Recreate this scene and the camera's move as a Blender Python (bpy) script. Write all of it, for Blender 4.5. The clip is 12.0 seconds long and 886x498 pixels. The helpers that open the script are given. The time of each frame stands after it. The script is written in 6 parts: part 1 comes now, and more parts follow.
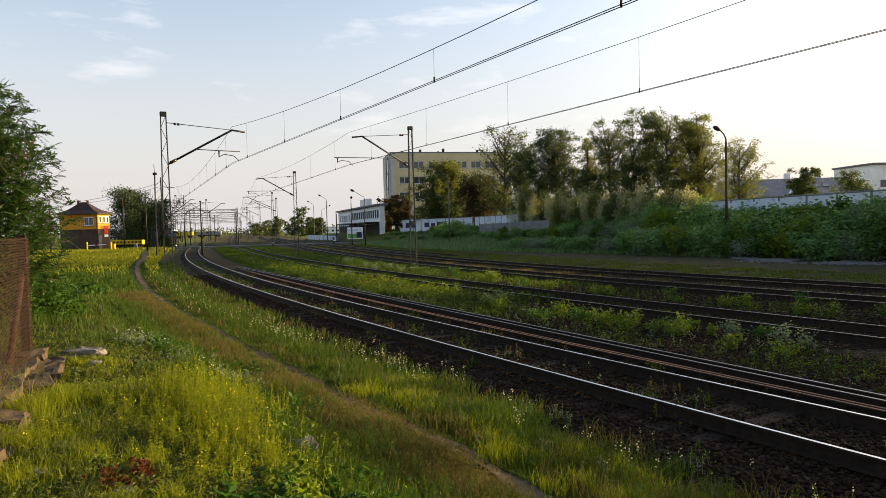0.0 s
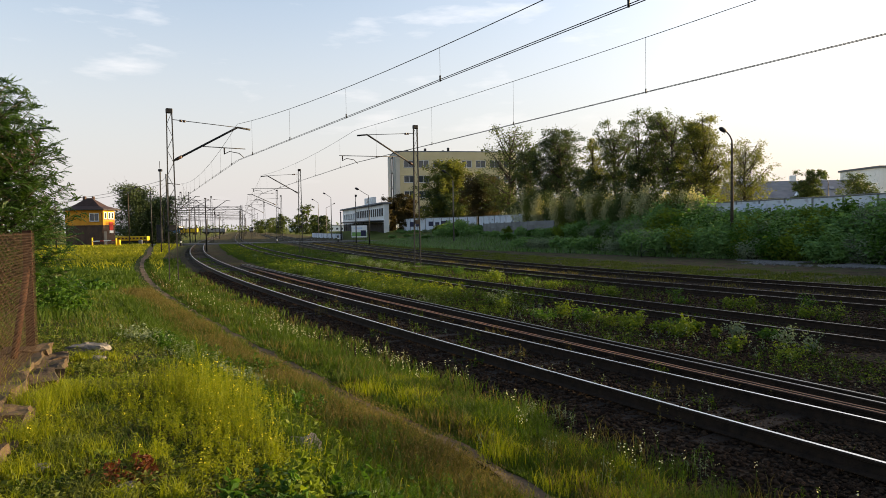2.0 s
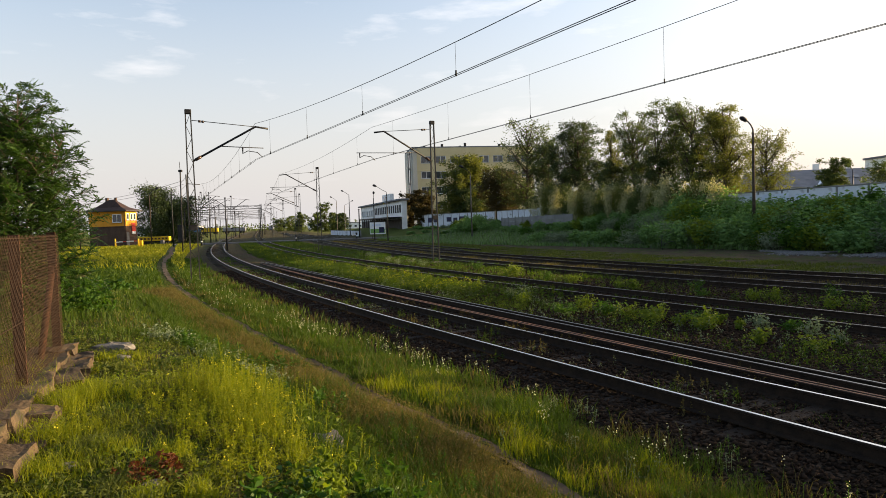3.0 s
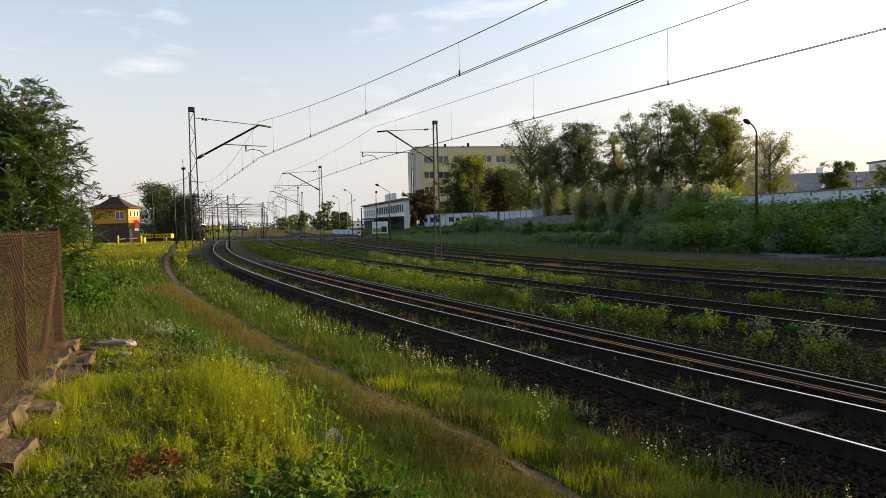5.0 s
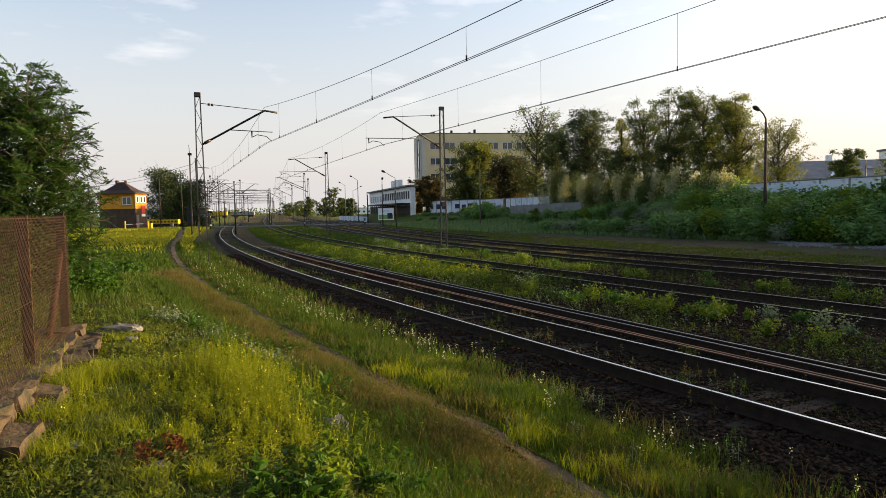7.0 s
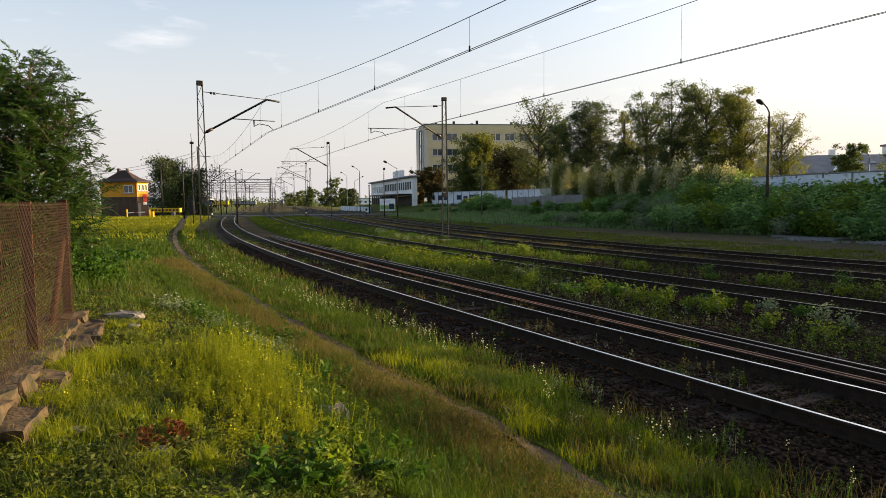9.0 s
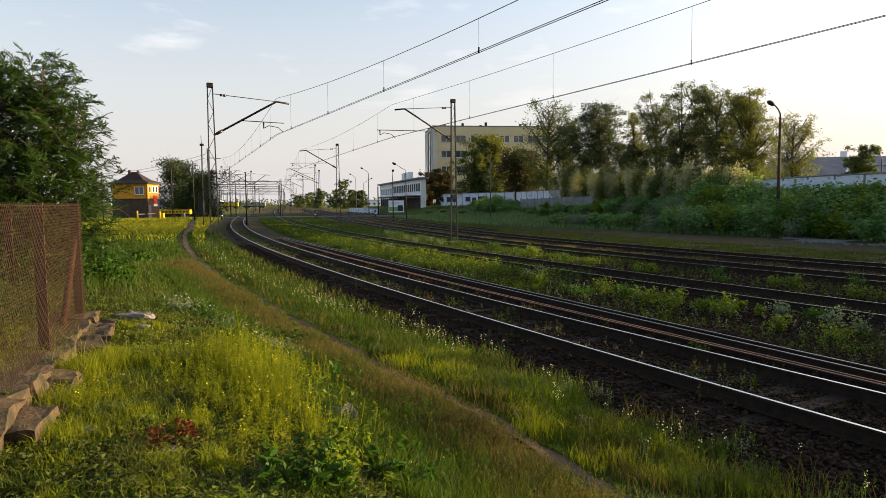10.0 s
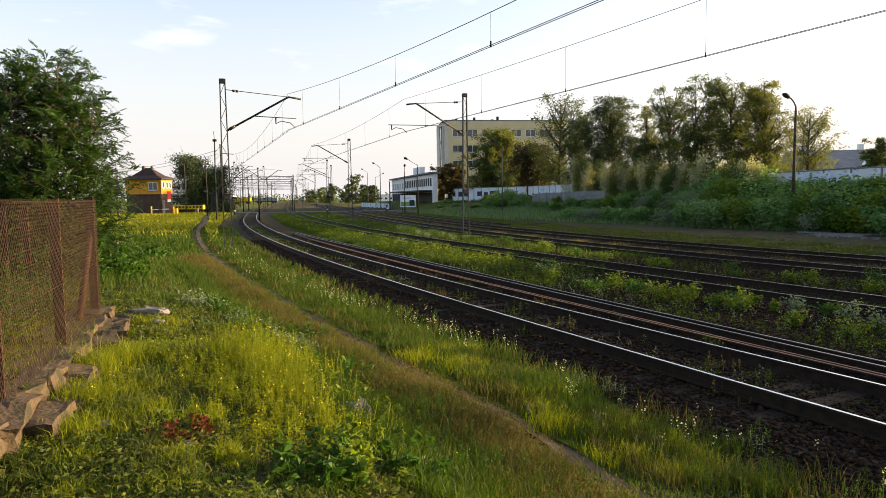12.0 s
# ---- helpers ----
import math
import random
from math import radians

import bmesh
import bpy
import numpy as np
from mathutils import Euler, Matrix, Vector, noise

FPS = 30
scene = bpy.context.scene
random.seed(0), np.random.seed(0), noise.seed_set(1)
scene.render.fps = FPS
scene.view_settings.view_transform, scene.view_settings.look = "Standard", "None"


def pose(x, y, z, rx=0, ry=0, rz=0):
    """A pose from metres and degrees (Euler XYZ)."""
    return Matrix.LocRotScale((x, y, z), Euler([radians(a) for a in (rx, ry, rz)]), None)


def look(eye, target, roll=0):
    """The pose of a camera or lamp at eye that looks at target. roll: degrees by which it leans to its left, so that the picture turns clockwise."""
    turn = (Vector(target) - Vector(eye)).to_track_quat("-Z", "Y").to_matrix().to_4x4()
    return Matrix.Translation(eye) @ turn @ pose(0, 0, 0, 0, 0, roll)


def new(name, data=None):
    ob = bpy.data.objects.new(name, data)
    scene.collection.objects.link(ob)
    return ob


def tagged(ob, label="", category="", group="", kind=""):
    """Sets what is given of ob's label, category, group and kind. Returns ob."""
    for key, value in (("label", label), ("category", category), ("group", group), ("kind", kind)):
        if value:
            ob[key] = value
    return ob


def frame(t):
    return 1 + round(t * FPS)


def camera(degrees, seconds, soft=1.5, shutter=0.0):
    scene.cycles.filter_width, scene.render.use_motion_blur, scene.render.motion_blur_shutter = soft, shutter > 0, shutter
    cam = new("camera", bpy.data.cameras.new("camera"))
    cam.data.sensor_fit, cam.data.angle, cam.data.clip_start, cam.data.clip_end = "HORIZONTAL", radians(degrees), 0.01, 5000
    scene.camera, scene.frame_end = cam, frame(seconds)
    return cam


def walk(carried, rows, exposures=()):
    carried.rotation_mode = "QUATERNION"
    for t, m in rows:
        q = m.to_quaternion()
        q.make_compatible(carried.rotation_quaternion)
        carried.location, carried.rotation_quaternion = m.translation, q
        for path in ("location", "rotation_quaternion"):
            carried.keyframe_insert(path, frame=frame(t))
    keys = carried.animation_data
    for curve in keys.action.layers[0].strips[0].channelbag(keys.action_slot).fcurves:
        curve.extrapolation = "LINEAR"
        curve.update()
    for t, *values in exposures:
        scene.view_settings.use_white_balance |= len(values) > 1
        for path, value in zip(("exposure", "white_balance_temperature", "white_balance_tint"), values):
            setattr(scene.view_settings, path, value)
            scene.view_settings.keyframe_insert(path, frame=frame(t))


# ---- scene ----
cam = camera(68.0, 12.0, soft=0.55)
# t, x, y, z of the eye and the three turns of pose()
ROWS = [
    (0.0, 0.005, -0.050, 2.363, 88.082, 1.451, -2.777),
    (0.5, 0.007, -0.041, 2.364, 87.819, 1.680, -2.637),
    (1.0, 0.009, -0.051, 2.366, 87.535, 1.262, -2.749),
    (1.5, 0.008, -0.042, 2.370, 87.917, 1.055, -2.884),
    (2.0, -0.001, -0.039, 2.362, 88.013, 0.925, -2.411),
    (2.5, -0.001, -0.037, 2.363, 87.681, 2.104, -1.690),
    (3.0, -0.003, -0.012, 2.360, 87.663, 1.875, -0.839),
    (5.0, 0.004, -0.020, 2.357, 87.665, 1.347, -0.630),
    (5.5, 0.004, -0.019, 2.361, 87.568, 1.703, -0.693),
    (6.0, 0.001, 0.001, 2.350, 87.484, 1.314, -0.049),
    (6.5, -0.005, 0.014, 2.343, 86.953, 1.405, -0.009),
    (7.0, -0.002, 0.032, 2.349, 86.528, 1.135, -0.109),
    (9.0, -0.001, 0.007, 2.342, 85.757, 0.607, 0.034),
    (9.5, -0.011, 0.024, 2.335, 85.916, 0.594, 0.213),
    (10.0, -0.008, 0.017, 2.335, 85.922, 0.572, 0.789),
    (10.5, -0.010, 0.022, 2.342, 85.734, 1.011, 0.751),
    (11.0, -0.019, 0.012, 2.332, 85.448, 0.622, 1.030),
    (11.5, -0.016, 0.024, 2.333, 85.394, 0.883, 1.430),
    (12.0, -0.017, 0.028, 2.340, 85.468, 0.751, 1.802),
]
walk(cam, [(t, pose(x, y, z, rx, ry, rz)) for t, x, y, z, rx, ry, rz in ROWS], exposures=[(0.0, 1.45, 6900, 14), (10.5, 1.45, 6900, 14), (11.3, 1.64, 6900, 14), (12.0, 1.74, 6900, 14)])

# ---------------------------------------------------------------- light
SUN_AZ, SUN_EL = 74.0, 10.5        # degrees right of +y, and above the horizon
sun_way = Vector((math.sin(radians(SUN_AZ)) * math.cos(radians(SUN_EL)), math.cos(radians(SUN_AZ)) * math.cos(radians(SUN_EL)), math.sin(radians(SUN_EL))))
world = bpy.data.worlds.new("evening_sky")
scene.world = world
world.use_nodes = True
wn, wl = world.node_tree.nodes, world.node_tree.links
wn.clear()
w_out = wn.new("ShaderNodeOutputWorld")
w_bg = wn.new("ShaderNodeBackground")
w_sky = wn.new("ShaderNodeTexSky")
w_sky.sky_type, w_sky.sun_disc = "NISHITA", False
w_sky.sun_elevation, w_sky.sun_rotation = radians(SUN_EL), radians(SUN_AZ)
w_sky.air_density, w_sky.dust_density, w_sky.ozone_density = 1.0, 4.0, 1.6
w_bg.inputs["Strength"].default_value = 0.15
# thin high clouds
w_tc = wn.new("ShaderNodeTexCoord")
w_map = wn.new("ShaderNodeMapping")
w_map.inputs["Scale"].default_value = (5.0, 5.0, 22.0)
w_noise = wn.new("ShaderNodeTexNoise")
w_noise.inputs["Scale"].default_value, w_noise.inputs["Detail"].default_value, w_noise.inputs["Roughness"].default_value = 1.0, 6.0, 0.55
w_ramp = wn.new("ShaderNodeValToRGB")
w_ramp.color_ramp.elements[0].position, w_ramp.color_ramp.elements[1].position = 0.58, 0.78
w_mix = wn.new("ShaderNodeMix")
w_mix.data_type = "RGBA"
w_mix.inputs[7].default_value = (4.0, 4.0, 4.0, 1)
w_fac = wn.new("ShaderNodeMath")
w_fac.operation = "MULTIPLY"
w_fac.inputs[1].default_value = 0.5
wl.new(w_tc.outputs["Generated"], w_map.inputs["Vector"])
wl.new(w_map.outputs[0], w_noise.inputs["Vector"])
wl.new(w_noise.outputs["Fac"], w_ramp.inputs[0])
wl.new(w_ramp.outputs[0], w_fac.inputs[0])
wl.new(w_fac.outputs[0], w_mix.inputs[0])
wl.new(w_sky.outputs[0], w_mix.inputs[6])
# pale evening haze all round the horizon
w_sep = wn.new("ShaderNodeSeparateXYZ")
wl.new(w_tc.outputs["Generated"], w_sep.inputs[0])
w_haze = wn.new("ShaderNodeMapRange")
w_haze.interpolation_type = "SMOOTHERSTEP"
w_haze.inputs["From Min"].default_value, w_haze.inputs["From Max"].default_value = 0.55, -0.12
w_haze.inputs["To Max"].default_value = 0.9
wl.new(w_sep.outputs[2], w_haze.inputs["Value"])
w_air = wn.new("ShaderNodeMix")
w_air.data_type = "RGBA"
w_air.inputs[7].default_value = (2.06, 2.08, 2.16, 1)
wl.new(w_haze.outputs[0], w_air.inputs[0])
wl.new(w_mix.outputs[2], w_air.inputs[6])
wl.new(w_air.outputs[2], w_bg.inputs["Color"])
wl.new(w_bg.outputs[0], w_out.inputs["Surface"])
sun_data = bpy.data.lights.new("sun", "SUN")
sun_data.energy, sun_data.angle, sun_data.color = 5.0, radians(0.6), (1.0, 0.76, 0.44)
sun = new("sun", sun_data)
sun.matrix_world = look(sun_way * 200, (0, 0, 0))


# ---------------------------------------------------------------- materials
def surface(name, a, b, scale=8.0, rough=0.8, bump=0.2, metal=0.0, fine=60.0, spec=0.15, island=0.0, leaf=0.0, obj=0.0, stain=None, c=None, seed=0.0):
    """A two-scale procedural surface between the colours a and b."""
    m = bpy.data.materials.new(name)
    m.use_nodes = True
    n, l = m.node_tree.nodes, m.node_tree.links
    bsdf, out = n["Principled BSDF"], n["Material Output"]
    tc = n.new("ShaderNodeTexCoord")
    big = n.new("ShaderNodeTexNoise")
    big.inputs["Scale"].default_value, big.inputs["Detail"].default_value = scale, 5.0
    small = n.new("ShaderNodeTexNoise")
    small.inputs["Scale"].default_value, small.inputs["Detail"].default_value = fine, 3.0
    l.new(tc.outputs["Object"], big.inputs["Vector"])
    l.new(tc.outputs["Object"], small.inputs["Vector"])
    fac = n.new("ShaderNodeMath")
    fac.operation = "MULTIPLY_ADD"
    l.new(small.outputs["Fac"], fac.inputs[0])
    fac.inputs[1].default_value = 0.6
    l.new(big.outputs["Fac"], fac.inputs[2])
    ramp = n.new("ShaderNodeMapRange")
    ramp.inputs["From Min"].default_value, ramp.inputs["From Max"].default_value = 0.55, 1.05
    l.new(fac.outputs[0], ramp.inputs["Value"])
    last = ramp.outputs[0]
    if island or obj:
        add = n.new("ShaderNodeMath")
        add.operation = "MULTIPLY_ADD"
        if island:
            l.new(n.new("ShaderNodeNewGeometry").outputs["Random Per Island"], add.inputs[0])
        else:
            l.new(n.new("ShaderNodeObjectInfo").outputs["Random"], add.inputs[0])
        k = island or obj
        add.inputs[1].default_value = k
        sc = n.new("ShaderNodeMath")
        sc.operation = "MULTIPLY"
        sc.inputs[1].default_value = 1 - k
        l.new(last, sc.inputs[0])
        l.new(sc.outputs[0], add.inputs[2])
        last = add.outputs[0]
    cr = n.new("ShaderNodeValToRGB")
    cr.color_ramp.elements[0].color, cr.color_ramp.elements[1].color = (*a, 1), (*b, 1)
    if c:
        e = cr.color_ramp.elements.new(0.85)
        e.color = (*b, 1)
        cr.color_ramp.elements[2].color = (*c, 1)
    l.new(last, cr.inputs[0])
    colour = cr.outputs[0]
    if stain:
        sn = n.new("ShaderNodeTexNoise")
        sn.inputs["Scale"].default_value, sn.inputs["Detail"].default_value = stain[1], 6.0
        l.new(tc.outputs["Object"], sn.inputs["Vector"])
        sr = n.new("ShaderNodeMapRange")
        sr.inputs["From Min"].default_value, sr.inputs["From Max"].default_value = stain[2], stain[2] + 0.12
        l.new(sn.outputs["Fac"], sr.inputs["Value"])
        mx = n.new("ShaderNodeMix")
        mx.data_type = "RGBA"
        l.new(sr.outputs[0], mx.inputs[0])
        l.new(colour, mx.inputs[6])
        mx.inputs[7].default_value = (*stain[0], 1)
        colour = mx.outputs[2]
    l.new(colour, bsdf.inputs["Base Color"])
    bsdf.inputs["Roughness"].default_value, bsdf.inputs["Metallic"].default_value = rough, metal
    bsdf.inputs["Specular IOR Level"].default_value = spec
    if bump:
        bp = n.new("ShaderNodeBump")
        bp.inputs["Strength"].default_value, bp.inputs["Distance"].default_value = bump, 0.02
        l.new(fac.outputs[0], bp.inputs["Height"])
        l.new(bp.outputs[0], bsdf.inputs["Normal"])
    if leaf:
        tr = n.new("ShaderNodeBsdfTranslucent")
        br = n.new("ShaderNodeMix")
        br.data_type, br.blend_type = "RGBA", "MULTIPLY"
        br.inputs[0].default_value = 1.0
        l.new(colour, br.inputs[6])
        br.inputs[7].default_value = (1.3, 1.3, 0.6, 1)
        l.new(br.outputs[2], tr.inputs["Color"])
        ms = n.new("ShaderNodeMixShader")
        ms.inputs[0].default_value = leaf
        l.new(bsdf.outputs[0], ms.inputs[1])
        l.new(tr.outputs[0], ms.inputs[2])
        l.new(ms.outputs[0], out.inputs["Surface"])
    return m


M = dict(
    grass=surface("grass", (0.021, 0.048, 0.005), (0.055, 0.091, 0.010), 0.6, 0.6, 0, island=0.6, leaf=0.45, c=(0.195, 0.172, 0.047)),
    short_grass=surface("short_grass", (0.039, 0.066, 0.013), (0.103, 0.118, 0.022), 0.9, 0.65, 0, island=0.5, leaf=0.4, c=(0.189, 0.179, 0.066)),
    meadow=surface("meadow_grass", (0.124, 0.155, 0.013), (0.304, 0.281, 0.022), 0.2, 0.6, 0, island=0.6, leaf=0.45),
    dry_grass=surface("dry_grass", (0.050, 0.046, 0.014), (0.150, 0.122, 0.044), 0.6, 0.7, 0, island=0.7, leaf=0.4),
    herb=surface("yellow_herb", (0.096, 0.138, 0.008), (0.228, 0.241, 0.011), 2.0, 0.6, 0, island=0.7, leaf=0.45),
    lime=surface("lime_weed_leaves", (0.071, 0.112, 0.012), (0.141, 0.191, 0.018), 2.0, 0.6, 0, island=0.7, leaf=0.4),
    nettle=surface("broad_leaves", (0.024, 0.068, 0.008), (0.060, 0.125, 0.014), 2.0, 0.5, 0, island=0.7, leaf=0.4),
    sage=surface("grey_green_leaves", (0.092, 0.129, 0.076), (0.213, 0.255, 0.161), 2.0, 0.7, 0, island=0.7, leaf=0.25),
    shrub=surface("shrub_leaves", (0.060, 0.137, 0.042), (0.182, 0.302, 0.094), 0.4, 0.5, 0, island=0.6, leaf=0.35),
    willow=surface("silver_leaves", (0.192, 0.200, 0.112), (0.528, 0.504, 0.304), 0.5, 0.6, 0, island=0.6, leaf=0.35),
    tree=surface("tree_leaves", (0.038, 0.060, 0.016), (0.096, 0.128, 0.036), 0.3, 0.55, 0, island=0.6, leaf=0.35),
    tree_dark=surface("dark_tree_leaves", (0.026, 0.046, 0.017), (0.066, 0.092, 0.032), 0.3, 0.55, 0, island=0.6, leaf=0.25),
    tree_light=surface("yellow_green_leaves", (0.066, 0.085, 0.018), (0.150, 0.162, 0.040), 0.3, 0.55, 0, island=0.6, leaf=0.45),
    tree_red=surface("reddish_leaves", (0.033, 0.031, 0.012), (0.072, 0.053, 0.018), 0.3, 0.6, 0, island=0.6, leaf=0.3),
    ash=surface("ash_leaves", (0.016, 0.044, 0.012), (0.047, 0.091, 0.019), 1.0, 0.45, 0, island=0.6, leaf=0.4),
    red_dock=surface("red_dock_leaves", (0.060, 0.013, 0.007), (0.120, 0.042, 0.015), 2.0, 0.6, 0, island=0.7, leaf=0.3),
    bark=surface("bark", (0.028, 0.022, 0.016), (0.080, 0.064, 0.048), 6, 0.9, 0.6),
    white_petal=surface("white_petals", (0.465, 0.465, 0.338), (0.600, 0.600, 0.495), 5, 0.7, 0, island=0.5, leaf=0.3),
    yellow_petal=surface("yellow_petals", (0.52, 0.46, 0.04), (0.70, 0.62, 0.06), 5, 0.7, 0, island=0.5, leaf=0.3),
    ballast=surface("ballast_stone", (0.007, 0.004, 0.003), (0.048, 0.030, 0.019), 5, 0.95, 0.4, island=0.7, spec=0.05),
    soil=surface("trodden_soil", (0.060, 0.042, 0.028), (0.125, 0.092, 0.062), 3, 0.95, 0.5, spec=0.1),
    rail_side=surface("rusty_rail_steel", (0.013, 0.009, 0.007), (0.038, 0.024, 0.015), 9, 0.75, 0.2, metal=0.2),
    rail_top=surface("polished_rail_steel", (0.42, 0.42, 0.43), (0.62, 0.62, 0.62), 3, 0.22, 0.0, metal=1.0),
    rail_dull=surface("dull_rail_steel", (0.099, 0.093, 0.087), (0.186, 0.174, 0.161), 3, 0.38, 0.0, metal=1.0),
    rust=surface("brown_rust", (0.130, 0.058, 0.028), (0.230, 0.110, 0.056), 6, 0.6, 0.2, metal=0.3),
    sleeper=surface("old_sleeper_wood", (0.008, 0.006, 0.004), (0.028, 0.018, 0.012), 5, 0.9, 0.6, obj=0.4),
    mast=surface("weathered_mast_steel", (0.025, 0.025, 0.024), (0.073, 0.070, 0.062), 4, 0.65, 0.15, metal=0.4, stain=((0.06, 0.032, 0.02), 5, 0.62)),
    dark_steel=surface("dark_steel", (0.012, 0.012, 0.013), (0.04, 0.04, 0.04), 5, 0.55, 0.1, metal=0.4),
    wire=surface("dark_copper_wire", (0.015, 0.016, 0.015), (0.04, 0.042, 0.04), 5, 0.6, 0.0, metal=0.5),
    insulator=surface("brown_insulator", (0.03, 0.018, 0.012), (0.06, 0.035, 0.022), 20, 0.2, 0.0),
    concrete=surface("grey_concrete", (0.112, 0.112, 0.105), (0.216, 0.216, 0.210), 1.5, 0.9, 0.3, stain=((0.12, 0.12, 0.11), 1.1, 0.6), obj=0.3),
    wall_paint=surface("peeling_pale_paint", (0.427, 0.467, 0.532), (0.639, 0.672, 0.700), 0.8, 0.85, 0.2, stain=((0.24, 0.25, 0.26), 0.9, 0.58), obj=0.3),
    pole_concrete=surface("pole_concrete", (0.072, 0.069, 0.060), (0.144, 0.135, 0.120), 3, 0.85, 0.2),
    stone=surface("sandstone_block", (0.037, 0.025, 0.015), (0.109, 0.078, 0.048), 5, 0.9, 1.0, stain=((0.037, 0.032, 0.020), 5, 0.52), fine=30, obj=0.3),
    pale_rock=surface("pale_rock", (0.102, 0.095, 0.083), (0.181, 0.169, 0.150), 6, 0.9, 0.7, fine=40),
    fence_rust=surface("rusty_fence_steel", (0.037, 0.016, 0.010), (0.089, 0.039, 0.022), 8, 0.8, 0.4, metal=0.2),
    mesh=surface("rusty_wire_mesh", (0.018, 0.011, 0.007), (0.046, 0.027, 0.016), 5, 0.75, 0.0, metal=0.2),
    orange=surface("orange_render", (0.52, 0.22, 0.025), (0.62, 0.29, 0.04), 1.2, 0.85, 0.1),
    brown=surface("brown_render", (0.055, 0.036, 0.028), (0.095, 0.062, 0.045), 1.2, 0.85, 0.1),
    roof=surface("brown_roof_sheet", (0.027, 0.017, 0.013), (0.060, 0.033, 0.024), 2, 0.6, 0.2),
    yellow_wall=surface("yellow_facade_panel", (0.500, 0.420, 0.240), (0.600, 0.520, 0.320), 0.4, 0.85, 0.1, stain=((0.36, 0.29, 0.15), 0.25, 0.62)),
    band=surface("pale_facade_band", (0.437, 0.416, 0.354), (0.562, 0.530, 0.458), 0.4, 0.85, 0.1),
    white=surface("white_render", (0.701, 0.701, 0.676), (0.871, 0.871, 0.847), 0.6, 0.85, 0.1, stain=((0.40, 0.39, 0.37), 0.5, 0.6)),
    frame=surface("white_frame", (0.68, 0.68, 0.67), (0.78, 0.78, 0.77), 4, 0.5, 0.0),
    grey_roof=surface("grey_roof_sheet", (0.10, 0.105, 0.115), (0.19, 0.195, 0.21), 0.7, 0.7, 0.1),
    plinth=surface("dark_plinth", (0.040, 0.036, 0.032), (0.088, 0.080, 0.072), 1, 0.9, 0.1),
    yellow=surface("yellow_paint", (0.450, 0.300, 0.015), (0.540, 0.375, 0.022), 3, 0.5, 0.0),
    red=surface("red_paint", (0.42, 0.04, 0.025), (0.55, 0.06, 0.04), 3, 0.5, 0.0),
    blue=surface("blue_paint", (0.08, 0.20, 0.42), (0.12, 0.28, 0.52), 3, 0.5, 0.0),
    green=surface("green_print", (0.12, 0.26, 0.07), (0.22, 0.38, 0.12), 1.5, 0.6, 0.0),
    navy=surface("dark_spray_paint", (0.015, 0.018, 0.04), (0.05, 0.05, 0.09), 2, 0.7, 0.0),
    spray=surface("pale_blue_spray", (0.42, 0.50, 0.62), (0.66, 0.70, 0.76), 1, 0.7, 0.0),
    grey_wagon=surface("grey_wagon_paint", (0.14, 0.15, 0.16), (0.26, 0.27, 0.28), 1, 0.6, 0.0),
    grit=surface("grey_grit", (0.078, 0.075, 0.072), (0.180, 0.174, 0.168), 5, 0.9, 0.4, island=0.7),
)
glass = bpy.data.materials.new("window_glass")
glass.use_nodes = True
gb = glass.node_tree.nodes["Principled BSDF"]
gb.inputs["Base Color"].default_value, gb.inputs["Roughness"].default_value = (0.035, 0.045, 0.055, 1), 0.06
gb.inputs["Specular IOR Level"].default_value = 0.7
M["glass"] = glass


